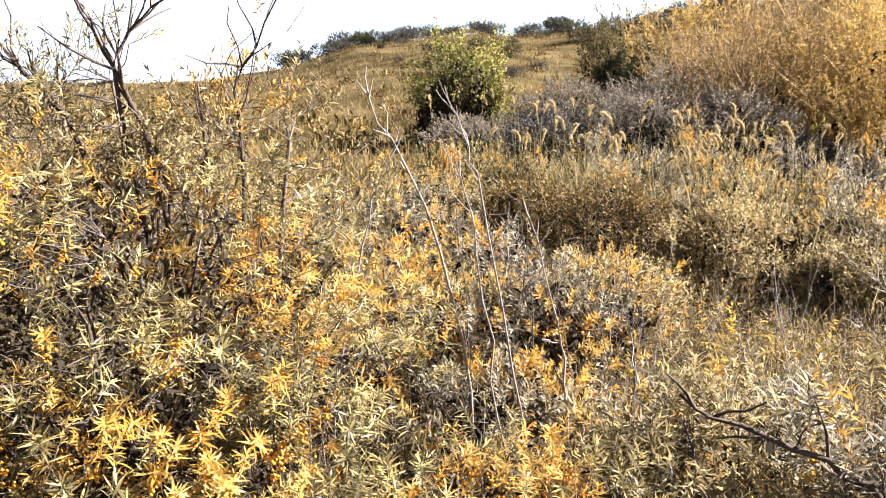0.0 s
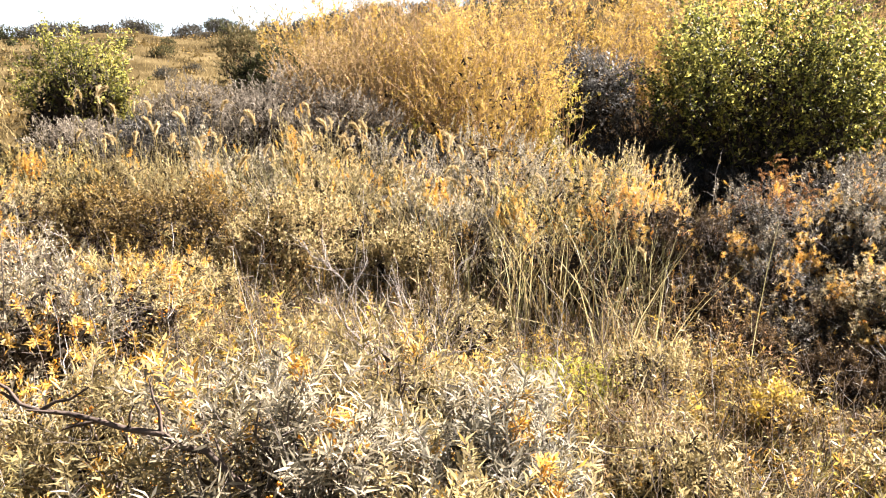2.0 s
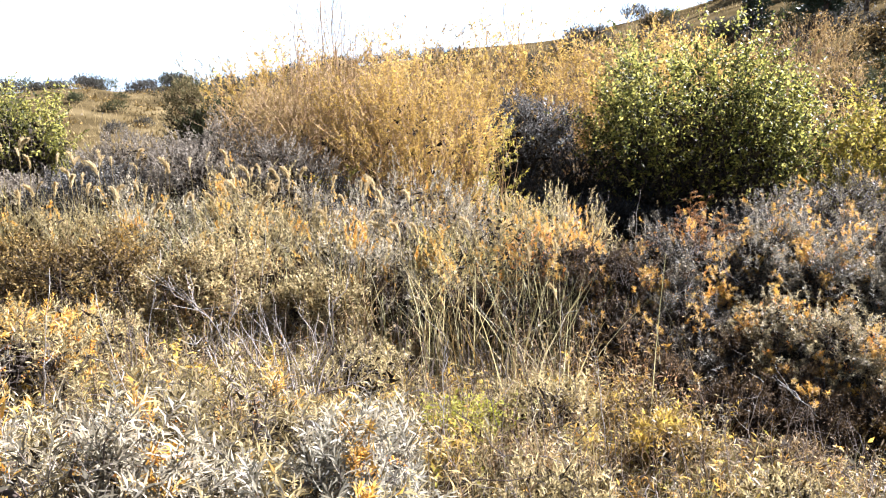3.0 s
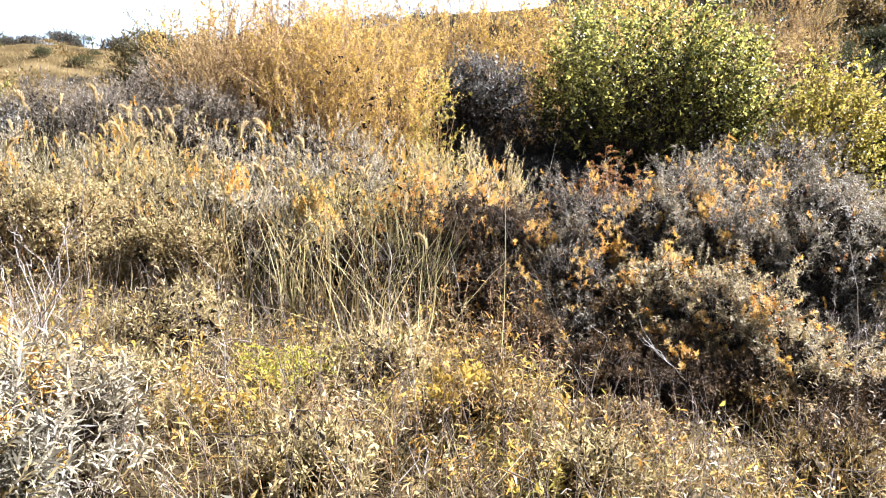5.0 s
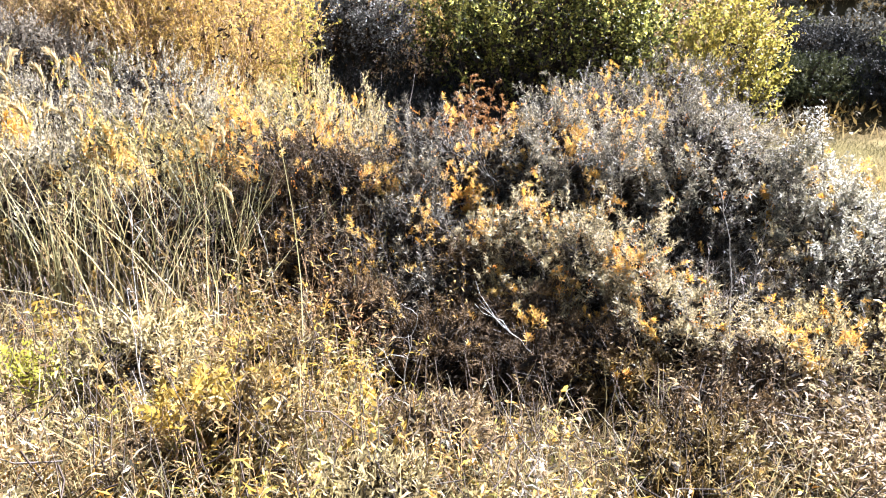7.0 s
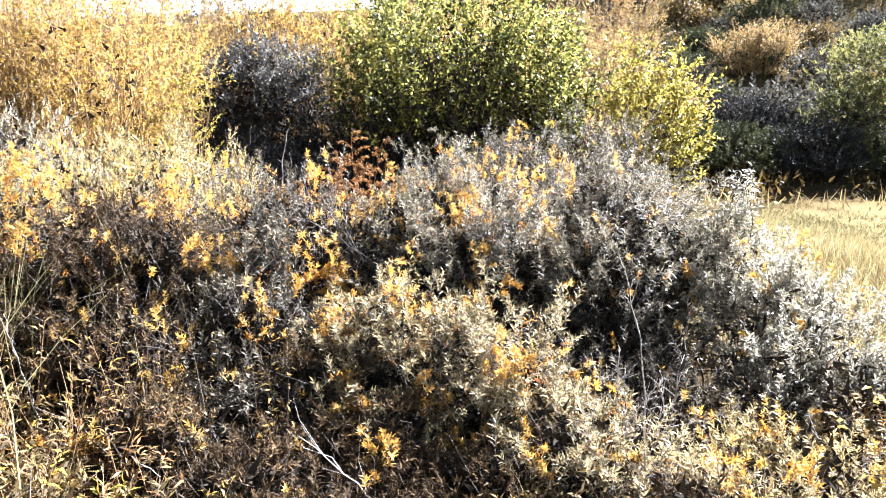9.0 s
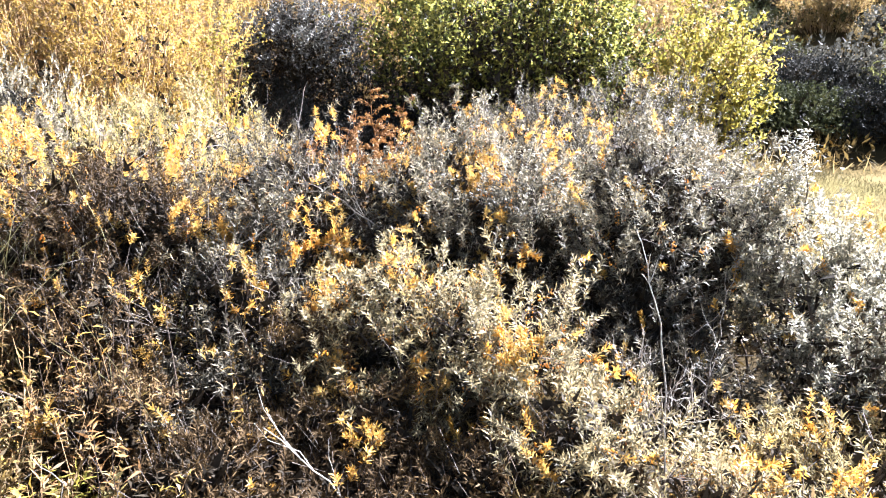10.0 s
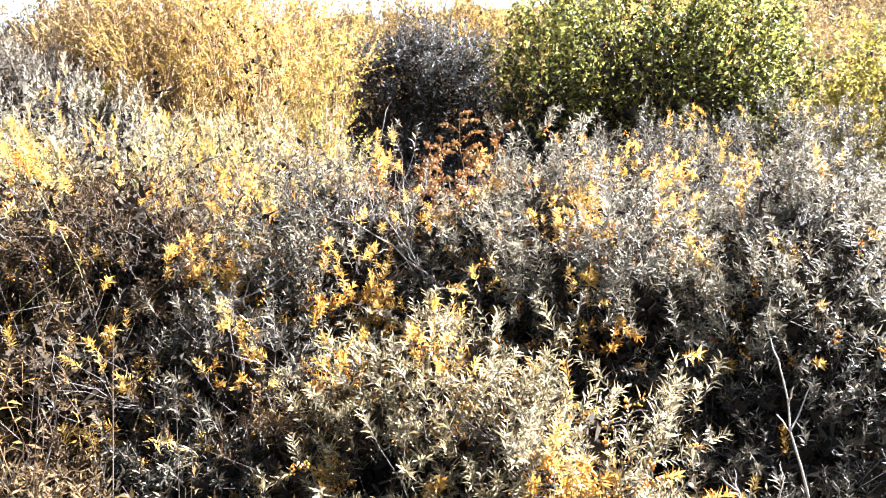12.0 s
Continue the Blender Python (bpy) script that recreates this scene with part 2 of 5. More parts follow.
# Withered brown taken darker, so it also carries the thicket's shade.
SHADE_BROWN = leaf_mat("shaded_brown_leaf", [(0.0, (0.02, 0.013, 0.007)), (0.6, (0.075, 0.048, 0.023)), (1.0, (0.22, 0.14, 0.06))], 0.75, 0.12, 1.5, 0.5, 0.04)
# Nearly black because the shade inside crowns is painted into this colour.
INNER_SHADE = leaf_mat("inner_shade_leaf", [(0.0, (0.012, 0.01, 0.007)), (0.6, (0.035, 0.027, 0.018)), (1.0, (0.075, 0.055, 0.035))], 0.8, 0.05, 3.0, 0.4, 0.05)
BARK = solid_mat("grey_brown_bark", [(0.3, (0.06, 0.045, 0.035)), (0.7, (0.17, 0.135, 0.105))], 6, 0.85)
BARK_DARK = solid_mat("dark_bark", [(0.3, (0.025, 0.018, 0.014)), (0.7, (0.09, 0.065, 0.05))], 6, 0.85)
BARK_PALE = solid_mat("bleached_twig", [(0.3, (0.25, 0.22, 0.19)), (0.7, (0.48, 0.44, 0.39))], 9, 0.7)
TWIG_PALE = solid_mat("weathered_twig", [(0.3, (0.16, 0.135, 0.115)), (0.7, (0.33, 0.29, 0.25))], 9, 0.75)
TWIG_GREY = solid_mat("grey_twig", [(0.3, (0.05, 0.04, 0.033)), (0.7, (0.17, 0.14, 0.118))], 9, 0.75)
BARK_TAN = solid_mat("willow_twig", [(0.3, (0.2, 0.12, 0.06)), (0.7, (0.36, 0.24, 0.12))], 6, 0.7)
BERRY = solid_mat("orange_berry", [(0.3, (0.62, 0.2, 0.01)), (0.7, (0.78, 0.33, 0.015))], 30, 0.35, 0.05)
SOIL = solid_mat("soil_and_thatch", [(0.25, (0.012, 0.009, 0.006)), (0.5, (0.03, 0.022, 0.012)), (0.75, (0.075, 0.055, 0.03))], 0.9, 0.95, 0.8, 22)

# ---------------------------------------------------------------- ground form


def ground_mat():
    """Dark soil near the path, straw thatch where the open meadow and hill begin (attribute "thatch")."""
    m = SOIL.copy()
    m.name = "ground_cover"
    nt = m.node_tree
    p = nt.nodes["Principled BSDF"]
    old = p.inputs["Base Color"].links[0].from_socket
    geo = nt.nodes.new("ShaderNodeNewGeometry")
    n1 = nt.nodes.new("ShaderNodeTexNoise")
    n1.inputs["Scale"].default_value, n1.inputs["Detail"].default_value = 0.35, 6
    nt.links.new(geo.outputs["Position"], n1.inputs["Vector"])
    r = ramp_of(nt, [(0.3, (0.03, 0.022, 0.01)), (0.5, (0.065, 0.047, 0.021)), (0.7, (0.11, 0.082, 0.039))])
    nt.links.new(n1.outputs["Fac"], r.inputs[0])
    at = nt.nodes.new("ShaderNodeAttribute")
    at.attribute_name = "thatch"
    mx = nt.nodes.new("ShaderNodeMix")
    mx.data_type = "RGBA"
    nt.links.new(at.outputs["Fac"], mx.inputs[0])
    nt.links.new(old, mx.inputs[6])
    nt.links.new(r.outputs[0], mx.inputs[7])
    lawn = nt.nodes.new("ShaderNodeAttribute")
    lawn.attribute_name = "lawn"
    r2 = ramp_of(nt, [(0.3, (0.065, 0.053, 0.021)), (0.5, (0.105, 0.086, 0.038)), (0.7, (0.15, 0.123, 0.058))])
    nt.links.new(n1.outputs["Fac"], r2.inputs[0])
    mx2 = nt.nodes.new("ShaderNodeMix")
    mx2.data_type = "RGBA"
    nt.links.new(lawn.outputs["Fac"], mx2.inputs[0])
    nt.links.new(mx.outputs[2], mx2.inputs[6])
    nt.links.new(r2.outputs[0], mx2.inputs[7])
    nt.links.new(mx2.outputs[2], p.inputs["Base Color"])
    p.inputs["Specular IOR Level"].default_value = 0.0
    p.inputs["Roughness"].default_value = 1.0
    return m


def smooth(a):
    a = np.clip(a, 0, 1)
    return a * a * (3 - 2 * a)


def ground_z(x, y):
    x, y = np.asarray(x, float), np.asarray(y, float)
    z = -0.12 - 0.85 * smooth((x - 0.3) / 7.5) - 0.12 * smooth((x - 8) / 8) + 0.05 * np.clip(-x, 0, 8)
    r = np.hypot(x - 4, y)
    az = np.degrees(np.arctan2(x - 4, y))
    el = np.interp(az, [-180, -60, -20, -14, -10, 0, 8, 16, 25, 35, 46, 75, 110, 180], [0.2, 0.0, -0.2, 0.6, 2.0, 3.3, 3.9, 4.8, 5.9, 6.8, 9.2, 10.4, 8.5, 0.3])
    r0 = np.interp(az, [-180, -40, 0, 25, 50, 80, 180], [30, 9, 9, 12, 18, 22, 30])
    a = np.clip((r - r0) / (88 - r0), 0, 1.0)
    z = z + (np.tan(np.radians(el)) * 88 + 2.2) * (0.55 * a + 0.45 * smooth(a))
    z = z - 0.03 * np.clip(r - 88, 0, 400)
    z = z + 0.05 * np.sin(x * 1.7 + 0.6 * y) * np.sin(y * 1.3 - 0.4 * x) + 0.03 * np.sin(3.1 * x) * np.sin(2.7 * y + 1)
    return z + smooth((r - 15) / 30) * 0.35 * np.sin(x * 0.31 + 1) * np.sin(y * 0.27)


def gz(x, y):
    return float(ground_z(x, y))


# ---------------------------------------------------------------- mesh tools


def mesh_part(name, V, F, material, parent=None, label="", smooth_shade=True):
    """One mesh object from arrays: V (n,3), F (m,k) faces of one size."""
    V = np.ascontiguousarray(V, np.float32)
    F = np.ascontiguousarray(F, np.int32)
    me = bpy.data.meshes.new(name)
    me.vertices.add(len(V))
    me.vertices.foreach_set("co", V.ravel())
    me.loops.add(F.size)
    me.loops.foreach_set("vertex_index", F.ravel())
    me.polygons.add(len(F))
    me.polygons.foreach_set("loop_start", np.arange(0, F.size, F.shape[1], dtype=np.int32))
    if smooth_shade:
        me.polygons.foreach_set("use_smooth", np.ones(len(F), bool))
    me.update(calc_edges=True)
    me.materials.append(material)
    ob = new(name, me)
    if parent is not None:
        ob.parent = parent
    if label:
        tagged(ob, label)
    return ob


def unit(v):
    return v / np.maximum(np.linalg.norm(v, axis=-1, keepdims=True), 1e-9)


def ribbons(P, D, N, L, W, bend, shape=(0.3, 1.0, 0.12)):
    """Bent strips: from P along D, face normal N, length L, width W, tip bent by bend*L against N."""
    n, k = len(P), len(shape)
    D = unit(D)
    S = unit(np.cross(D, N))
    N = np.cross(S, D)
    s = np.linspace(0, 1, k)
    w = np.asarray(shape) * 0.5
    c = P[:, None] + D[:, None] * (L[:, None] * s)[..., None] - N[:, None] * ((bend * L)[:, None] * s ** 2)[..., None]
    off = S[:, None] * (W[:, None] * w)[..., None]
    V = np.stack([c - off, c + off], 2).reshape(-1, 3)
    i = np.arange(n)[:, None] * (2 * k) + np.arange(k - 1)[None] * 2
    F = np.stack([i, i + 1, i + 3, i + 2], -1).reshape(-1, 4)
    return V, F


def diamonds(P, D, N, L, W, bend):
    """Lance-shaped leaves of one folded face each."""
    D = unit(D)
    S = unit(np.cross(D, N))
    N = np.cross(S, D)
    l, w = L[:, None], W[:, None] * 0.56
    mid = P + D * l * 0.45
    V = np.stack([P, mid + S * w, P + D * l - N * (bend * L)[:, None], mid - S * w], 1).reshape(-1, 3)
    return V, np.arange(4 * len(P)).reshape(-1, 4)


def slivers(P, D, N, L, W, bend):
    """Three-cornered leaves, for what stands far off or inside."""
    D = unit(D)
    S = unit(np.cross(D, N))
    w = W[:, None] * 0.62
    V = np.stack([P + S * w, P - S * w, P + D * L[:, None]], 1).reshape(-1, 3)
    return V, np.arange(3 * len(P)).reshape(-1, 3)


def tubes(C, R, sides=3):
    """Tubes along the polylines C (n,k,3) with radii R (n,k)."""
    n, k = C.shape[:2]
    T = unit(np.gradient(C, axis=1))
    ref = np.where(np.abs(T[..., 2:3]) > 0.9, np.array([1.0, 0, 0]), np.array([0, 0, 1.0]))
    A = unit(np.cross(T, ref))
    B = np.cross(T, A)
    ang = np.arange(sides) * 2 * math.pi / sides
    V = C[:, :, None] + R[:, :, None, None] * (A[:, :, None] * np.cos(ang)[:, None] + B[:, :, None] * np.sin(ang)[:, None])
    i = (np.arange(n)[:, None, None] * k + np.arange(k - 1)[None, :, None]) * sides
    j, j2 = np.arange(sides), (np.arange(sides) + 1) % sides
    F = np.stack([i + j, i + j2, i + sides + j2, i + sides + j], -1).reshape(-1, 4)
    return V.reshape(-1, 3), F


def merge(parts):
    V, F, o = [], [], 0
    for v, f in parts:
        V.append(v)
        F.append(f + o)
        o += len(v)
    return np.concatenate(V), np.concatenate(F)


def beads(P, r):
    """Small round berries, eight faces each."""
    o = np.array([[1, 0, 0], [-1, 0, 0], [0, 1, 0], [0, -1, 0], [0, 0, 1.15], [0, 0, -1.15]], float)
    f = np.array([[0, 2, 4], [2, 1, 4], [1, 3, 4], [3, 0, 4], [2, 0, 5], [1, 2, 5], [3, 1, 5], [0, 3, 5]])
    V = (P[:, None] + o[None] * r[:, None, None]).reshape(-1, 3)
    F = (f[None] + np.arange(len(P))[:, None, None] * 6).reshape(-1, 3)
    return V, F


def paths(A, B, k, rng, sag=0.0, wob=0.06):
    """Wandering lines from A to B, bowed upwards at the end."""
    s = np.linspace(0, 1, k)[None, :, None]
    d = B - A
    ln = np.linalg.norm(d, axis=1)[:, None, None]
    C = A[:, None] * (1 - s) + B[:, None] * s
    C = C + rng.normal(0, 1, C.shape) * ln * wob * (s * (1 - s) * 4) ** 0.5
    C[:, :, 2] -= (ln * sag * 4 * s * (1 - s))[:, :, 0]
    return C


def root(name, x, y, label, category, group="", kind="", z=None):
    ob = new(name)
    ob.empty_display_size = 0.1
    ob.location = (x, y, gz(x, y) if z is None else z)
    return tagged(ob, label, category, group, kind)


# ---------------------------------------------------------------- kinds of plants


NO_TWIG = 0


def clump(P, size, seed):
    """A smooth value about -1 to 1 that drifts through space over about the given size."""
    k = 2 * math.pi / size
    q = P * k + seed * 1.7
    a = np.sin(q[:, 0] * 0.62 + 0.4 * q[:, 2]) * np.sin(q[:, 1] * 0.66 - 0.3 * q[:, 0]) + 0.6 * np.sin(q[:, 2] * 0.8 + 0.5 * q[:, 1]) * np.sin(q[:, 0] * 0.45 + 0.7 * q[:, 1] + 1.3)
    return a / 1.2


def bush(name, label, x, y, lobes, shoots, leaf, bark, seed, shoot_len=0.2, per=24, leaf_len=0.05, leaf_w=0.008, up=0.5,
         angle=(30, 65), rosette=0.0, patch=0.55, berries=0.0, berry_r=0.0052, bare=0.03, limbs=12, limb_r=0.012, group="sea buckthorn bushes", category="bush", inner=0.6, droop=0.15, stray=0.0, gaps=0.1, gap_size=0.45, gold=0.0, gold_mat=None, fine=False, twig_mat=None, hollow=0.0, spray=0.0, per_spray=24, core=1.5, core_leaf=1.5, far=False):
    """A shrub: limbs from the root, twigs off the limbs, leafy shoots at their ends; lobes give its outline (dx, dy, z, rx, ry, rz)."""
    rng = np.random.default_rng(seed)
    ob = root(name, x, y, label, category, group)
    lob = np.array(lobes, float)
    area = (lob[:, 3] * lob[:, 4] + lob[:, 3] * lob[:, 5] + lob[:, 4] * lob[:, 5])
    li = rng.choice(len(lob), shoots, p=area / area.sum())
    u = unit(rng.normal(0, 1, (shoots, 3)) + np.array([0, 0, 0.35]))
    u[:, 2] = np.where(u[:, 2] < -0.45, -u[:, 2], u[:, 2])
    lump = 1 + 0.16 * np.sin(u[:, 0] * 7 + seed) * np.sin(u[:, 1] * 6 + 2 * seed) + 0.12 * np.sin(u[:, 2] * 9 + u[:, 0] * 4 + seed)
    rad = (inner + (1 - inner) * rng.random(shoots) ** 0.6) * lump
    rad = rad * (1 + stray * (rng.random(shoots) < 0.12) * rng.random(shoots))
    tip = lob[li, :3] + u * lob[li, 3:] * rad[:, None]
    sl = shoot_len * rng.uniform(0.6, 1.35, shoots)
    if spray > 0:
        # most shoots stand in sprays at branch ends, with gaps between
        cl = rng.integers(0, max(4, shoots // per_spray), shoots)
        first = np.array([np.flatnonzero(cl == c)[0] if (cl == c).any() else 0 for c in range(cl.max() + 1)])
        src = np.where(rng.random(shoots) < 0.74, first[cl], np.arange(shoots))
        own = (src == np.arange(shoots))[:, None]
        li, u = li[src], u[src]
        lump = 1 + 0.16 * np.sin(u[:, 0] * 7 + seed) * np.sin(u[:, 1] * 6 + 2 * seed) + 0.12 * np.sin(u[:, 2] * 9 + u[:, 0] * 4 + seed)
        reach = np.where(own[:, 0], inner + (0.92 - inner) * rng.random(shoots), 0.82 + 0.3 * rng.random(shoots)[src]) * lump
        tip = lob[li, :3] + u * lob[li, 3:] * reach[:, None] + rng.normal(0, 1, (shoots, 3)) * spray * (~own) * np.array([1, 1, 0.8]) - u * np.abs(rng.normal(0, spray, (shoots, 1))) * (~own)
    sd = unit(u * 0.8 + np.array([0, 0, up]) + rng.normal(0, 0.42, (shoots, 3)))
    keep = (tip[:, 2] > 0.06) & (clump(tip, gap_size, seed) > np.where(gaps > 0, -0.28 + gaps, -9)) | (rng.random(shoots) < 0.08) & (tip[:, 2] > 0.06)
    high = (lob[:, 2] + lob[:, 5]).max()
    keep &= (tip[:, 2] > hollow * high) | (rng.random(shoots) < 0.3)
    tip, sl, sd = tip[keep], sl[keep], sd[keep]
    n = len(tip)
    base = tip - sd * sl[:, None]
    base[:, 2] = np.maximum(base[:, 2], 0.02)
    # limbs
    ld = rng.choice(len(lob), limbs, p=area / area.sum())
    v = unit(rng.normal(0, 1, (limbs, 3)) + np.array([0, 0, 0.9]))
    end = lob[ld, :3] + v * lob[ld, 3:] * 0.62
    end[:, 2] = np.maximum(end[:, 2], 0.15)
    foot = np.c_[lob[ld, :2] * 0.25 + rng.normal(0, 0.07, (limbs, 2)), np.full(limbs, -0.06)]
    LC = paths(foot, end, 9, rng, 0.06, 0.05)
    LR = limb_r * rng.uniform(0.7, 1.2, limbs)[:, None] * np.linspace(1, 0.35, 9)[None]
    for i in range(limbs):
        mesh_part("limb", *tubes(LC[i:i + 1], LR[i:i + 1], 6), bark, ob)
    stems = []
    u4 = np.linspace(1.0, 8.0, 36)
    i4 = np.minimum(u4.astype(int), 7)
    w4 = (u4 - i4)[None, :, None]
    pts = (LC[:, i4] * (1 - w4) + LC[:, i4 + 1] * w4).reshape(-1, 3)
    near = np.zeros((n, 3))
    for a in range(0, n, 400):
        d = np.linalg.norm(base[a:a + 400, None] - pts[None], axis=2) + 0.6 * np.maximum(0, pts[None, :, 2] - base[a:a + 400, None, 2])
        near[a:a + 400] = pts[d.argmin(1)]
    TC = paths(near, base, 3, rng, 0.04, 0.13)
    if twig_mat is not NO_TWIG:
        TC = TC[rng.random(n) < 0.3]
        stems.append(tubes(TC, np.linspace(0.19, 0.11, 3)[None] * np.full((len(TC), 1), limb_r), 3))
    k = 3 if fine else 2
    SC = paths(base, tip, k, rng, 0.03, 0.03)
    if twig_mat is not NO_TWIG:
        stems.append(tubes(SC, np.linspace(0.11, 0.05, k)[None] * np.full((n, 1), limb_r), 3))
    if stems:
        tagged(mesh_part("twig_work", *merge(stems), twig_mat or bark, ob), kind="stuff")
    # leaves
    leafy = rng.random(n) > bare
    b, t, d, ln = base[leafy], tip[leafy], sd[leafy], sl[leafy]
    m = len(b)
    f = np.tile(np.linspace(0.08, 1.0, per), (m, 1)) + rng.normal(0, 0.03, (m, per))
    az = rng.uniform(0, 6.283, (m, 1)) + np.arange(per)[None] * 2.4 + rng.normal(0, 0.25, (m, per))
    A = unit(np.cross(d, np.array([0.31, 0.17, 0.93])))
    B = np.cross(d, A)
    side = A[:, None] * np.cos(az)[..., None] + B[:, None] * np.sin(az)[..., None]
    f = f ** (1 - 0.55 * rosette)
    an = np.radians(rng.uniform(angle[0], angle[1], (m, per)) * (1.15 - (0.45 - 0.35 * rosette) * f))
    LD = d[:, None] * np.cos(an)[..., None] + side * np.sin(an)[..., None]
    LN = d[:, None] * np.sin(an)[..., None] - side * np.cos(an)[..., None]
    LN = LN + rng.normal(0, 0.35, LN.shape)
    LP = b[:, None] + (t - b)[:, None] * f[..., None]
    LL = leaf_len * rng.uniform(0.55, 1.2, (m, per)) * (1.1 - 0.35 * f)
    LW = leaf_w * rng.uniform(0.7, 1.25, (m, per))
    BE = rng.normal(droop, 0.18, (m, per))
    score = clump(t, 1.5 * patch, seed + 5) + 0.35 * t[:, 2] / high + rng.normal(0, 0.14, m)
    yellow = score > (np.quantile(score, 1 - gold) if gold > 0 else 99)
    LP[yellow] += (t - b)[yellow][:, None] * ((0.2 if fine else 0.45) * (1 - f[yellow]))[..., None]
    for word, sel, mat in (("foliage", ~yellow, leaf), ("yellow_foliage", yellow, gold_mat)):
        if sel.any():
            LL[sel] *= 1.0 if word == "foliage" else 0.85
            V, F = (ribbons if fine else slivers if far else diamonds)(LP[sel].reshape(-1, 3), LD[sel].reshape(-1, 3), LN[sel].reshape(-1, 3), LL[sel].ravel(), LW[sel].ravel(), BE[sel].ravel())
            tagged(mesh_part(word, V, F, mat, ob, "golden yellow autumn shoots" if word != "foliage" else ""), kind="stuff")
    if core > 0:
        # near-black slivers inside, down to the ground: inner shade put into leaf colour
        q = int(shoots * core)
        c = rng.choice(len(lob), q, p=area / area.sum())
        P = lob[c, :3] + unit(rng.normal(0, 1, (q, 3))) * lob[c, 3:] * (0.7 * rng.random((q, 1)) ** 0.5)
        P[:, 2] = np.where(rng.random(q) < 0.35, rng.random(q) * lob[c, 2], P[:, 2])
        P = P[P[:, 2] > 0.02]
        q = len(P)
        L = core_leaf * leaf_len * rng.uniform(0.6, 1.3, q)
        tagged(mesh_part("inner_foliage", *slivers(P, unit(rng.normal(0, 1, (q, 3))), rng.normal(0, 1, (q, 3)), L, 0.3 * L, rng.normal(0.2, 0.2, q)), INNER_SHADE, ob, "dead brown leaves caught inside"), kind="stuff")
    if berries > 0:
        pick = np.flatnonzero(rng.random(m) < berries)
        q = 15
        fb = rng.uniform(-0.25, 0.4, (len(pick), q, 1))
        BP = b[pick][:, None] + (t - b)[pick][:, None] * fb + rng.normal(0, 0.0075, (len(pick), q, 3))
        tagged(mesh_part("berry_tuft", *beads(BP.reshape(-1, 3), berry_r * rng.uniform(0.7, 1.2, len(pick) * q)), BERRY, ob, "bright orange berries along the shoots"), kind="stuff")
    return ob


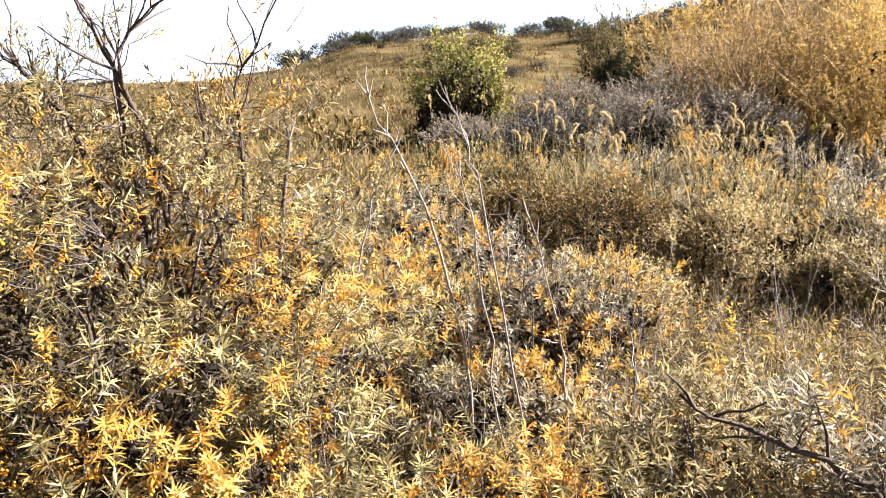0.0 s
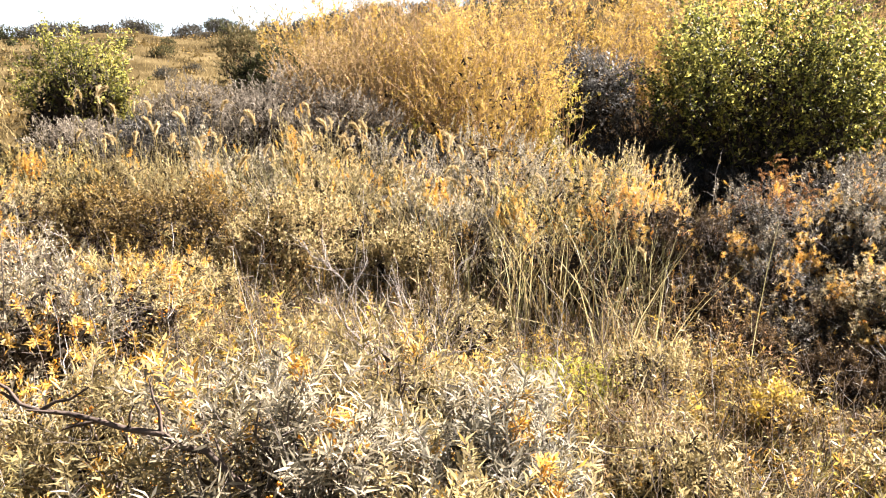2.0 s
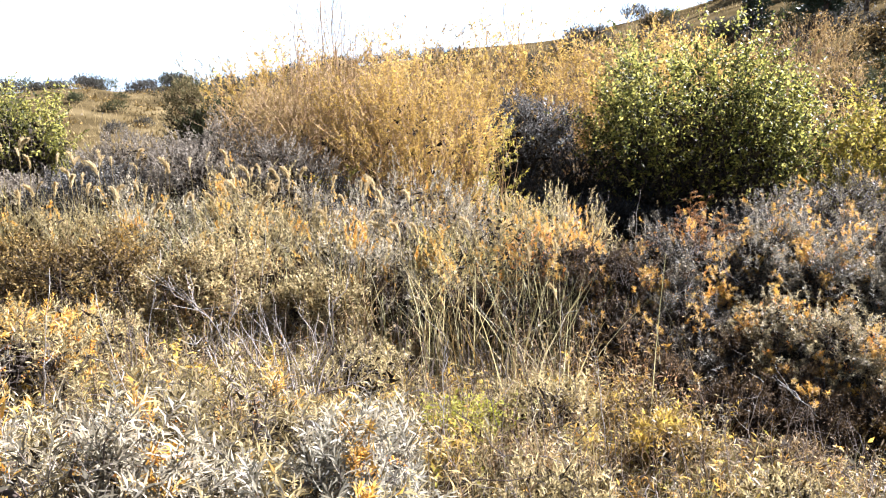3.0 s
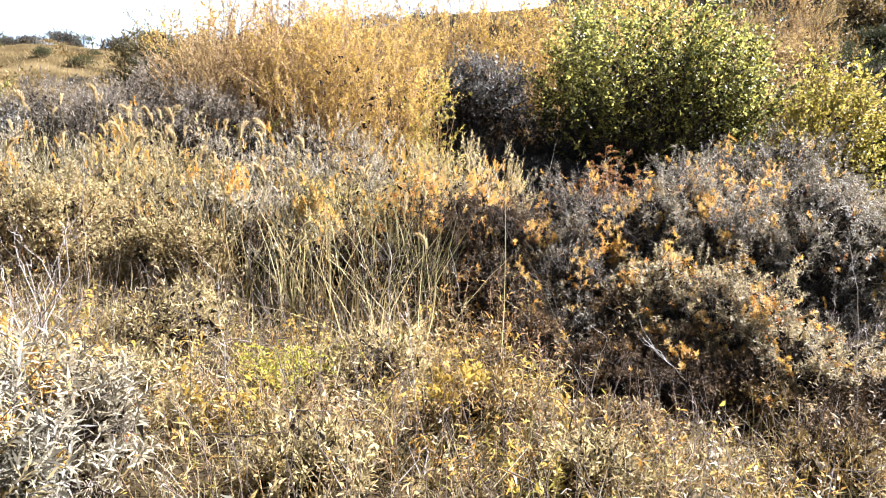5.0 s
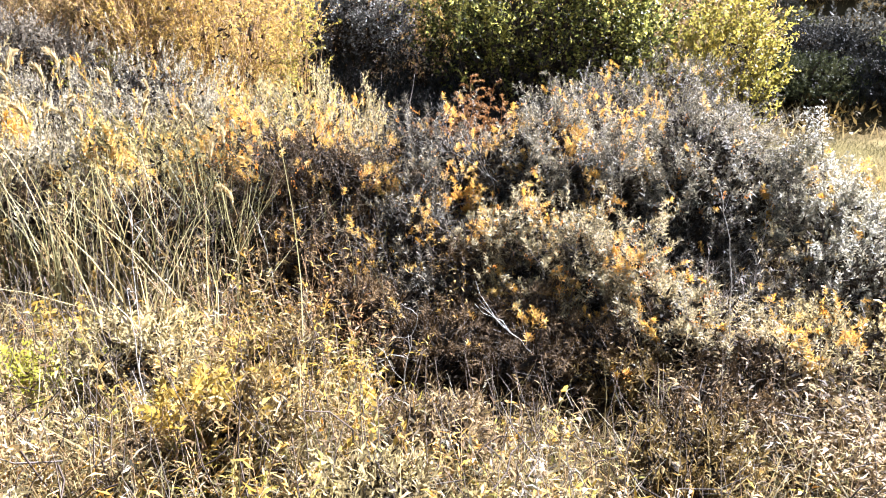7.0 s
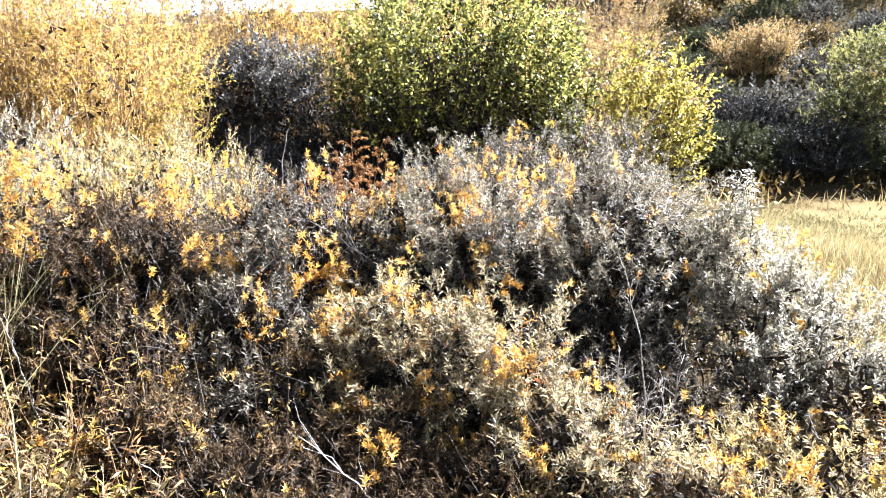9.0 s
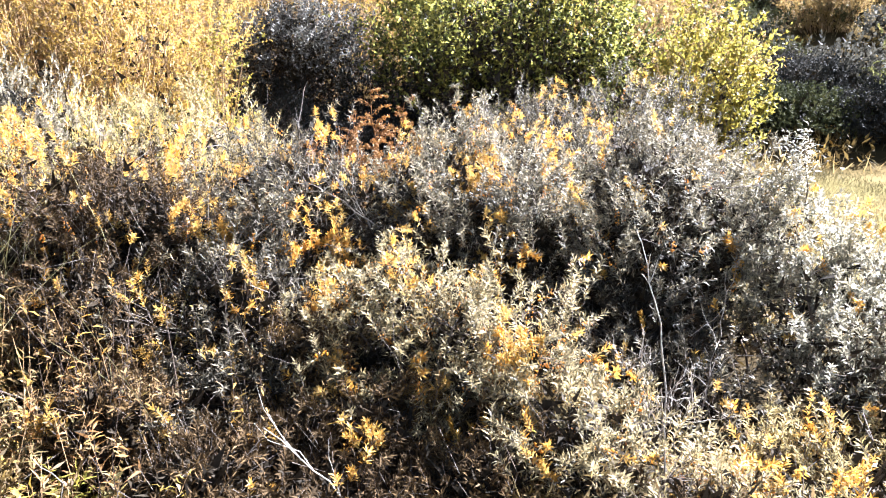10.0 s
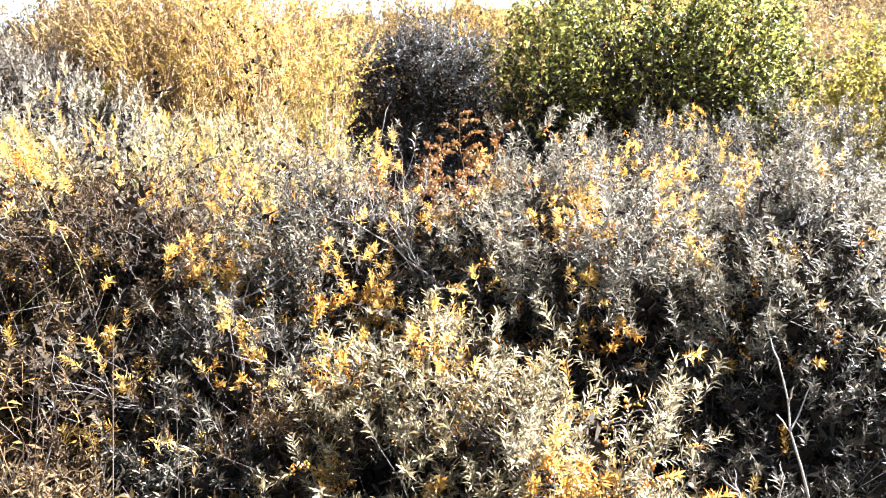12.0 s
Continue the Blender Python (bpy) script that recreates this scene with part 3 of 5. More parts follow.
def wand_shrub(name, label, x, y, height, spread, stems, leaf, bark, seed, per=16, leaf_len=0.05, leaf_w=0.012, foot=0.6, twigs=16, group="willow shrubs", low=0.06, droop=0.2, edge=0.45, twig=0.45, tops=0.05, core=0, far=False, lumpy=1.0):
    """A dome of upright willow wands: stems rise from a broad foot, with fine rising twigs set with small leaves."""
    rng = np.random.default_rng(seed)
    ob = root(name, x, y, label, "shrub", group)
    a = rng.uniform(0, 6.283, stems)
    r = np.sqrt(rng.random(stems))
    lump = 1 + 0.14 * np.sin(a * 3 + seed) + 0.08 * np.sin(a * 5 + 2 * seed)
    h = height * (edge + (1 - edge) * np.sqrt(1 - r ** 2)) * rng.uniform(0.78, 1.04, stems)
    A = np.c_[np.cos(a) * r * foot * spread, np.sin(a) * r * foot * spread, np.full(stems, -0.05)]
    B = np.c_[np.cos(a) * r * spread * lump, np.sin(a) * r * spread * lump, h]
    C = paths(A, B, 8, rng, 0.0, 0.025)
    R = 0.013 * rng.uniform(0.6, 1.2, stems)[:, None] * np.linspace(1, 0.2, 8)[None] * (height / 3.0) ** 0.5
    for i in range(12):
        mesh_part("stem", *tubes(C[i:i + 1], R[i:i + 1] * 1.3, 5), bark, ob)
    parts = [tubes(C[12:], R[12:], 4)]
    n = stems * twigs
    s = np.repeat(np.arange(stems), twigs)
    f = rng.uniform(low, 1.0, n) ** 0.85 * 6.99
    i = np.minimum(f.astype(int), 6)
    TB = C[s, i] + (C[s, i + 1] - C[s, i]) * (f - i)[:, None]
    out = unit(np.c_[B[s, :2] + rng.normal(0, 0.7 * spread, (n, 2)), np.zeros(n)])
    TD = unit(out * rng.uniform(0.3, 1.15, n)[:, None] + np.array([0, 0, 0.9]) + rng.normal(0, 0.34, (n, 3)))
    TL = twig * rng.uniform(0.5, 1.3, n) * np.where(rng.random(n) < tops, 1.8, 1.0)
    # leafy masses with hollows between them
    mass = clump(TB, 0.55 * height * lumpy, seed) + 0.5 * clump(TB, 0.22 * height * lumpy, seed + 3)
    stay = (mass > -0.22) | (rng.random(n) < 0.3)
    TB, TD, TL, out = TB[stay], TD[stay], TL[stay] * (1 + 0.25 * np.clip(mass[stay], 0, 1)), out[stay]
    n = len(TB)
    TT = TB + TD * TL[:, None]
    parts.append(tubes(paths(TB, TT, 2, rng, 0.0, 0.0), np.full((n, 1), 0.0035) * np.linspace(1, 0.4, 2)[None], 3))
    tagged(mesh_part("twig_work", *merge(parts), bark, ob), kind="stuff")
    q = n * per
    g = rng.uniform(0.05, 1.02, (n, per, 1)) * np.where(rng.random((n, 1, 1)) < tops * 3, 0.5, 1.0)
    LP = (TB[:, None] + (TT - TB)[:, None] * g).reshape(-1, 3)
    LD = unit(np.repeat(TD, per, 0) * 0.5 + rng.normal(0, 0.6, (q, 3)) + np.array([0, 0, -0.1]))
    LN = rng.normal(0, 1, (q, 3)) + np.array([0, 0, 0.5])
    # dark slivers filling the crown, so its inner shade is painted on
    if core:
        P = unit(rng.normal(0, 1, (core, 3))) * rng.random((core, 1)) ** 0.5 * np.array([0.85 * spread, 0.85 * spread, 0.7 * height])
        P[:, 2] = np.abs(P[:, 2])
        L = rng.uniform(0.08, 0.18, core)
        tagged(mesh_part("inner_foliage", *slivers(P, unit(rng.normal(0, 1, (core, 3))), rng.normal(0, 1, (core, 3)), L, 0.5 * L, rng.normal(0.2, 0.2, core)), INNER_SHADE, ob, "dead brown leaves caught inside"), kind="stuff")
    V, F = (slivers if far else diamonds)(LP, LD, LN, leaf_len * rng.uniform(0.6, 1.25, q), leaf_w * rng.uniform(0.7, 1.2, q), rng.normal(droop, 0.15, q))
    tagged(mesh_part("foliage", V, F, leaf, ob), kind="stuff")
    return ob


def blades(P, rng, height, width, lean=0.25, bend=0.35, k=4):
    n = len(P)
    D = unit(np.c_[rng.normal(0, lean, (n, 2)), np.ones(n)])
    a = rng.uniform(0, 6.283, n)
    N = np.c_[np.cos(a), np.sin(a), np.zeros(n)]
    shape = np.linspace(1, 0.1, k) ** 0.7
    return ribbons(P, D, N, height * rng.uniform(0.5, 1.2, n), width * rng.uniform(0.6, 1.3, n), np.abs(rng.normal(bend, 0.25, n)), shape)


def plume_mesh(rng, length, width):
    """A feathery seed head: many short hairs along a nodding axis."""
    n = 150
    f = np.sort(rng.random(n))
    ax = np.c_[0.3 * length * f ** 2.4, np.zeros(n), length * (f - 0.16 * f ** 3)]
    slope = unit(np.c_[1.2 * f ** 1.4, np.zeros(n), 1 - 0.48 * f ** 2])
    D = unit(slope + rng.normal(0, 0.22, (n, 3)))
    w = width * np.sin(np.clip(f * 0.92 + 0.06, 0, 1) * math.pi) ** 0.7 + 0.012
    return ribbons(ax + rng.normal(0, 0.22, (n, 3)) * w[:, None], D, rng.normal(0, 1, (n, 3)), w * 2.4, np.full(n, width * 0.42), rng.normal(0.1, 0.2, n), (0.5, 1, 0.1))


def reed_clump(name, label, x, y, r, n, height, seed, plumes=0, material=None, width=0.007, lean=0.16, bend=0.35, plume_top=1.25, group="tall grass clumps"):
    rng = np.random.default_rng(seed)
    ob = root(name, x, y, label, "grass", group)
    P = np.c_[rng.normal(0, r * 0.5, (n, 2)), np.zeros(n)]
    P[:, 2] = ground_z(P[:, 0] + x, P[:, 1] + y) - ob.location.z - 0.02
    tagged(mesh_part("blade_tuft", *blades(P, rng, height, width, lean, bend, 5), material or STRAW, ob), kind="stuff")
    if plumes:
        V, F = plume_mesh(rng, 0.2, 0.017)
        head = None
        for i in range(plumes):
            px, py = rng.normal(0, r * 0.5, 2)
            z0 = gz(px + x, py + y) - ob.location.z
            hh = plume_top * rng.uniform(0.7, 1.12)
            A = np.array([[px, py, z0]])
            B = A + np.array([[rng.normal(0, 0.14), rng.normal(0, 0.14), hh]])
            st = mesh_part("stalk", *tubes(paths(A, B, 6, rng, 0, 0.012), np.full((1, 6), 0.0022), 3), STRAW, ob)
            if head is None:
                head = mesh_part("seed_head", V, F, PLUME, st)
            else:
                head = new("seed_head", head.data)
                head.parent = st
            head.matrix_basis = pose(*B[0], 0, rng.uniform(0, 25), rng.uniform(0, 360)) @ Matrix.Scale(rng.uniform(0.6, 1.0), 4)
    return ob


def weed_stalk(label, pts, r, seed, side=5, mat=None, group="dry weed stalks", name="weed_stalk", side_len=0.16):
    """A dead stalk or stick through the given points, with short side twigs."""
    rng = np.random.default_rng(seed)
    pts = np.array(pts, float)
    t = np.linspace(0, 1, len(pts))
    s = np.linspace(0, 1, 12)
    C = np.stack([np.interp(s, t, pts[:, i]) for i in range(3)], 1)[None] + rng.normal(0, 0.006, (1, 12, 3))
    o = pts[0]
    V, F = tubes(C, r * np.linspace(1, 0.3, 12)[None], 6)
    ob = mesh_part(name, V - o, F, mat or BARK_PALE)
    ob.location = o
    if side:
        i = rng.integers(4, 12, side)
        A = C[0, i]
        d = unit(C[0, -1] - C[0, 0])
        D = unit(d * 0.8 + rng.normal(0, 0.6, (side, 3)))
        B = A + D * rng.uniform(0.4, 1.2, side)[:, None] * side_len
        T = paths(A, B, 4, rng, 0, 0.05) - o
        for k in range(side):
            mesh_part("twig", *tubes(T[k:k + 1], r * 0.45 * np.linspace(1, 0.4, 4)[None], 4), mat or BARK_PALE, ob)
    return tagged(ob, label, "stalk", group)


def herb_shoots(P, rng, height, per, leaf_len, leaf_w, lean=0.3, spread=(35, 80)):
    """Leafy stalks standing at P: returns the stalks' and the leaves' geometry."""
    n = len(P)
    D = unit(np.c_[rng.normal(0, lean, (n, 2)), np.ones(n)])
    H = height * rng.uniform(0.45, 1.25, n)
    T = P + D * H[:, None]
    C = paths(P, T, 3, rng, 0, 0.03)
    stalk = tubes(C, np.full((n, 1), 0.0022) * np.linspace(1, 0.4, 3)[None], 3)
    f = rng.uniform(0.15, 1.0, (n, per, 1))
    LP = (P[:, None] + (T - P)[:, None] * f).reshape(-1, 3)
    az = rng.uniform(0, 6.283, (n, per))
    an = np.radians(rng.uniform(*spread, (n, per)))
    A = unit(np.cross(D, np.array([0.2, 0.97, 0.1])))
    B = np.cross(D, A)
    side = A[:, None] * np.cos(az)[..., None] + B[:, None] * np.sin(az)[..., None]
    LD = D[:, None] * np.cos(an)[..., None] + side * np.sin(an)[..., None]
    LN = D[:, None] * np.sin(an)[..., None] - side * np.cos(an)[..., None] + rng.normal(0, 0.4, LD.shape)
    q = n * per
    leaves = diamonds(LP, LD.reshape(-1, 3), LN.reshape(-1, 3), leaf_len * rng.uniform(0.5, 1.3, q), leaf_w * rng.uniform(0.6, 1.3, q), rng.normal(0.25, 0.25, q))
    return stalk, leaves


def herb(name, label, x, y, r, n, height, leaf, seed, per=14, leaf_len=0.05, leaf_w=0.014, stem=None, category="plant", group="yellow herbs", lean=0.25):
    rng = np.random.default_rng(seed)
    ob = root(name, x, y, label, category, group)
    P = np.c_[rng.normal(0, r * 0.5, (n, 2)), np.zeros(n)]
    P[:, 2] = ground_z(P[:, 0] + x, P[:, 1] + y) - ob.location.z - 0.01
    st, lv = herb_shoots(P, rng, height, per, leaf_len, leaf_w, lean)
    tagged(mesh_part("stalk_tuft", *st, stem or BARK_TAN, ob), kind="stuff")
    tagged(mesh_part("foliage", *lv, leaf, ob), kind="stuff")
    return ob


def dock(label, x, y, height, seed):
    """A dead dock: a few ribbed stalks with level side branches crowded with rusty seeds."""
    rng = np.random.default_rng(seed)
    ob = root("dock_plant", x, y, label, "plant", "dock plants")
    for i in range(5):
        h = height * rng.uniform(0.75, 1.05)
        A = np.array([[rng.normal(0, 0.07), rng.normal(0, 0.07), -0.02]])
        B = A + np.array([[rng.normal(0, 0.13), rng.normal(0, 0.13), h]])
        C = paths(A, B, 8, rng, 0, 0.02)
        stalk = mesh_part("stalk", *tubes(C, 0.005 * np.linspace(1, 0.4, 8)[None], 5), RUST, ob)
        q = 13
        f = np.linspace(0.52, 1.0, q) * 7
        j = np.minimum(f.astype(int), 6)
        S = C[0, j] + (C[0, j + 1] - C[0, j]) * (f - j)[:, None]
        a = rng.uniform(0, 6.283, q)
        L = rng.uniform(0.1, 0.26, q) * np.linspace(1.15, 0.5, q)
        T = S + np.c_[np.cos(a), np.sin(a), rng.uniform(0.15, 0.55, q)] * L[:, None]
        P = paths(S, T, 5, rng, -0.12, 0.03)
        k = 46
        g = rng.uniform(0.15, 1.0, (q, k)) * 4
        m = np.minimum(g.astype(int), 3)
        r = np.arange(q)[:, None]
        Q = P[r, m] + (P[r, m + 1] - P[r, m]) * (g - m)[..., None] + rng.normal(0, 0.006, (q, k, 3))
        n = q * k
        seeds = diamonds(Q.reshape(-1, 3), unit(rng.normal(0, 1, (n, 3)) - np.array([0, 0, 0.3])), rng.normal(0, 1, (n, 3)), rng.uniform(0.012, 0.026, n), rng.uniform(0.008, 0.015, n), rng.normal(0.1, 0.2, n))
        tagged(mesh_part("branch_tuft", *tubes(P, np.full((q, 1), 0.0022) * np.linspace(1, 0.5, 5)[None], 3), RUST, stalk), kind="stuff")
        tagged(mesh_part("seed_tuft", *seeds, RUST, stalk), kind="stuff")
    return ob


def bare_bush(label, x, y, height, spread, seed, mat, n=9, group="bare bushes", thick=0.006):
    """A leafless twiggy bush, branching three times."""
    rng = np.random.default_rng(seed)
    ob = root("bare_bush", x, y, label, "bush", group)
    A = np.c_[rng.normal(0, 0.04, (n, 2)), np.full(n, -0.03)]
    a = rng.uniform(0, 6.283, n)
    B = np.c_[np.cos(a) * spread * rng.uniform(0.3, 1, n), np.sin(a) * spread * rng.uniform(0.3, 1, n), height * rng.uniform(0.6, 1, n)]
    C = paths(A, B, 7, rng, 0.0, 0.05)
    for i in range(n):
        mesh_part("limb", *tubes(C[i:i + 1], thick * np.linspace(1, 0.35, 7)[None], 5), mat, ob)
    parts = []
    rad, ln = thick * 0.5, 0.3 * height
    for level in range(2):
        m = 6
        k = C.shape[1]
        s = np.repeat(np.arange(len(C)), m)
        j = rng.integers(1, k, len(s))
        TB = C[s, j]
        D = unit(unit(C[s, -1] - C[s, 0]) + rng.normal(0, 0.55, (len(s), 3)) + np.array([0, 0, 0.3]))
        C = paths(TB, TB + D * ln * rng.uniform(0.5, 1.2, len(s))[:, None], 4, rng, 0, 0.05)
        parts.append(tubes(C, np.full((len(s), 1), rad) * np.linspace(1, 0.4, 4)[None], 3))
        rad, ln = rad * 0.6, ln * 0.55
    tagged(mesh_part("twig_work", *merge(parts), mat, ob), kind="stuff")
    return ob


def pine(x, y, height, seed):
    """A dark conifer: straight trunk, whorled boughs set with needles."""
    rng = np.random.default_rng(seed)
    ob = root("pine_tree", x, y, "dark green pine on the hilltop", "tree", "hilltop pines")
    C = np.array([[[0, 0, -0.2], [0.05, 0, height * 0.5], [0, 0, height]]])
    mesh_part("trunk", *tubes(C, np.array([[0.16, 0.11, 0.03]]), 7), BARK_DARK, ob)
    n = 46
    z = np.sort(rng.uniform(0.18, 0.97, n)) * height
    a = np.arange(n) * 2.4
    r = (1.02 - z / height) * height * 0.3 * rng.uniform(0.7, 1.15, n)
    A = np.c_[np.zeros((n, 2)), z]
    B = A + np.c_[np.cos(a) * r, np.sin(a) * r, 0.12 * r]
    K = paths(A, B, 5, rng, 0.03, 0.03)
    tagged(mesh_part("bough_work", *tubes(K, np.full((n, 1), 0.03) * np.linspace(1, 0.3, 5)[None], 4), BARK_DARK, ob), kind="stuff")
    m = 26
    s = np.repeat(np.arange(n), m)
    f = rng.uniform(0.15, 1, (n * m, 1))
    P = A[s] * (1 - f) + B[s] * f
    D = unit(rng.normal(0, 1, (n * m, 3)) + unit(B - A)[s])
    V, F = ribbons(P, D, rng.normal(0, 1, (n * m, 3)), rng.uniform(0.25, 0.5, n * m) * height / 6, np.full(n * m, 0.15 * height / 6), rng.normal(0.1, 0.1, n * m))
    tagged(mesh_part("foliage", V, F, PINE, ob), kind="stuff")
    return ob

# ---------------------------------------------------------------- ground


def build_ground():
    rr = np.concatenate([np.arange(0, 14, 0.35), 14 * 1.06 ** np.arange(0, 60)])
    na = 144
    a = np.arange(na) * 2 * math.pi / na
    X = 4 + rr[:, None] * np.sin(a)[None]
    Y = 2 + rr[:, None] * np.cos(a)[None]
    V = np.stack([X, Y, ground_z(X, Y)], -1).reshape(-1, 3)
    i = np.arange(len(rr) - 1)[:, None] * na
    j, j2 = np.arange(na)[None], ((np.arange(na) + 1) % na)[None]
    F = np.stack([i + j2, i + j, i + na + j, i + na + j2], -1).reshape(-1, 4)
    ob = mesh_part("ground", V, F, ground_mat())
    cover = ob.data.attributes.new("thatch", "FLOAT", "POINT")
    r = np.hypot(V[:, 0] - 4, V[:, 1] - 2)
    cover.data.foreach_set("value", smooth((r - 8.5) / 5).astype(np.float32))
    lawn = ob.data.attributes.new("lawn", "FLOAT", "POINT")
    d = np.hypot((V[:, 0] - 15.2) / 4.8, (V[:, 1] - 3.5) / 6.0)
    lawn.data.foreach_set("value", smooth((1.25 - d) / 0.4).astype(np.float32))
    return tagged(ob, "dry thatch-covered earth of a sloping meadow", "ground", kind="structure")


build_ground()


def scatter(n, x0, x1, y0, y1, rng, shy=True):
    """Points on the ground, in drifts rather than evenly."""
    P = np.c_[rng.uniform(x0, x1, 2 * n), rng.uniform(y0, y1, 2 * n)]
    w = np.sin(P[:, 0] * 2.3 + 1.1 * P[:, 1]) * np.sin(P[:, 1] * 2.9 - P[:, 0]) + 0.6 * np.sin(P[:, 0] * 6.1) * np.sin(P[:, 1] * 5.3)
    w = w if not shy else w - 3.0 * (((P[:, 0] - 5.8) / 1.2) ** 2 + ((P[:, 1] - 3.95) / 1.2) ** 2 < 1) - 3.0 * (((P[:, 0] - 7.6) / 1.7) ** 2 + ((P[:, 1] - 4.3) / 1.5) ** 2 < 1)
    P = P[rng.random(2 * n) < 0.5 + 0.35 * w][:n]
    return np.c_[P, ground_z(P[:, 0], P[:, 1]) - 0.01]


def stuff(name, label, V, F, mat):
    return tagged(mesh_part(name, V, F, mat), label, "grass", kind="stuff")


def low_cover():
    """Dry grass, herbs and fallen leaves under and between the shrubs."""
    rng = np.random.default_rng(11)
    P = scatter(9000, -3, 10, 0.9, 9, rng)
    stuff("dry_grass", "short dry straw-coloured grass between the shrubs", *blades(P, rng, 0.26, 0.006, 0.5, 0.6, 4), STRAW)
    P = scatter(7000, -3, 10, 0.9, 8, rng)
    stuff("green_grass", "sparse yellow-green grass among dry straw", *blades(P, rng, 0.24, 0.007, 0.45, 0.5, 4), GREEN_STRAW)
    P = scatter(18000, -2, 10, 0.9, 6.5, rng, False)
    n = len(P)
    P[:, 2] += rng.random(n) ** 1.5 * 0.2
    D = unit(rng.normal(0, 1, (n, 3)) * np.array([1, 1, 0.55]))
    N = rng.normal(0, 0.6, (n, 3)) + np.array([0, 0, 1])
    stuff("dry_leaf_litter", "withered narrow leaves and broken stems covering the ground", *ribbons(P, D, N, rng.uniform(0.03, 0.09, n), rng.uniform(0.004, 0.009, n), rng.normal(0.2, 0.3, n)), LITTER)
    for name, label, count, mat in (("dead_grass", "tangled long dead grass blades bent over the ground", 11000, STRAW), ("brown_grass", "tangled brown dead grass blades among herbs", 9000, OLIVE), ("grey_grass", "tangled greyish dead grass blades among herbs", 6000, PALE)):
        P = scatter(count, -2.5, 7.2, 0.9, 6.5, rng)
        n = len(P)
        D = unit(np.c_[rng.normal(0, 0.55, (n, 2)), rng.uniform(0.35, 1.0, n)])
        a = rng.uniform(0, 6.283, n)
        N = np.c_[np.cos(a), np.sin(a), np.full(n, 0.6)]
        stuff(name, label, *ribbons(P, D, N, rng.uniform(0.12, 0.42, n), rng.uniform(0.003, 0.006, n), np.abs(rng.normal(0.5, 0.35, n)), (1.0, 0.9, 0.65, 0.15)), mat)
    # Brown leaf cover added to darken ground where thicket shade belongs.
    P = scatter(14000, 4.8, 10, 2.2, 6.2, rng, False)
    n = len(P)
    P[:, 2] += rng.random(n) ** 2 * 0.15
    D = unit(rng.normal(0, 1, (n, 3)) * np.array([1, 1, 0.4]))
    stuff("thicket_shade_litter", "brown leaves added under the thicket in place of shade", *diamonds(P, D, rng.normal(0, 0.5, (n, 3)) + np.array([0, 0, 1]), rng.uniform(0.04, 0.1, n), rng.uniform(0.012, 0.022, n), rng.normal(0.2, 0.25, n)), OLIVE)
    for name, label, count, h, per, ll, lw, mat in (
            ("pale_herbs", "knee-high pale withered herbs with narrow leaves", 450, 0.32, 16, 0.055, 0.0075, PALE),
            ("tan_herbs", "dry tan herbs with curled leaves", 1100, 0.3, 14, 0.05, 0.008, LITTER),
            ("brown_herbs", "low brown withered herbs in dry grass", 1300, 0.28, 14, 0.05, 0.009, OLIVE),
            ("yellow_herbs", "yellow-brown autumn herbs among straw", 1200, 0.3, 14, 0.05, 0.012, YELLOWING),
            ("orange_herbs", "small herbs with bright orange-gold leaves", 560, 0.28, 12, 0.04, 0.012, GOLD_SHOOT),
            ("green_herbs", "low yellow-green herbs close to the ground", 1500, 0.2, 12, 0.035, 0.012, LIME)):
        P = scatter(count, -2.5, 6.2, 1.1, 8.2, rng)
        st, lv = herb_shoots(P, rng, h, per, ll, lw)
        ob = stuff(name, label, *lv, mat)
        ob["category"] = "plant"
        tagged(mesh_part("herb_stalks", *st, BARK_TAN), "thin brown dry herb stalks standing in grass", "plant", kind="stuff")
    P = scatter(2200, -2, 7, 1.2, 7.5, rng)
    n = len(P)
    T = P + np.c_[rng.normal(0, 0.12, (n, 2)), rng.uniform(0.25, 0.62, n)]
    tagged(mesh_part("dry_stems", *tubes(paths(P, T, 4, rng, 0, 0.04), np.full((n, 1), 0.0024) * np.linspace(1, 0.5, 4)[None], 3), BARK), "thin brown dead stems standing in low herbs", "stems", kind="stuff")
    P = np.concatenate([scatter(1500, 6.2, 9.6, 0.5, 6, rng), scatter(2200, 6.2, 9.5, 0.6, 2.8, rng)])
    st, lv = herb_shoots(P, rng, 0.32, 12, 0.05, 0.012)
    stuff("meadow_herbs", "dry herbs at the edge of the meadow", *lv, LITTER)


low_cover()


def fallen_sticks():
    rng = np.random.default_rng(14)
    P = scatter(900, -1.5, 6.6, 1.1, 5.5, rng)
    n = len(P)
    P[:, 2] += rng.uniform(0.03, 0.28, n)
    D = unit(rng.normal(0, 1, (n, 3)) * np.array([1, 1, 0.45]))
    C = paths(P, P + D * rng.uniform(0.12, 0.5, n)[:, None], 5, rng, 0, 0.07)
    k = n // 2
    for name, sel, mat in (("fallen_twigs", slice(0, k), TWIG_GREY), ("dark_fallen_twigs", slice(k, n), BARK_DARK)):
        tagged(mesh_part(name, *tubes(C[sel], np.full((len(C[sel]), 1), 0.0035) * np.linspace(1, 0.4, 5)[None], 4), mat), "dead twigs lying tangled in dry grass", "twigs", kind="stuff")


fallen_sticks()


def off_lawn(P):
    return np.hypot((P[:, 0] - 15.2) / 4.8, (P[:, 1] - 3.5) / 6.0) > 1.15


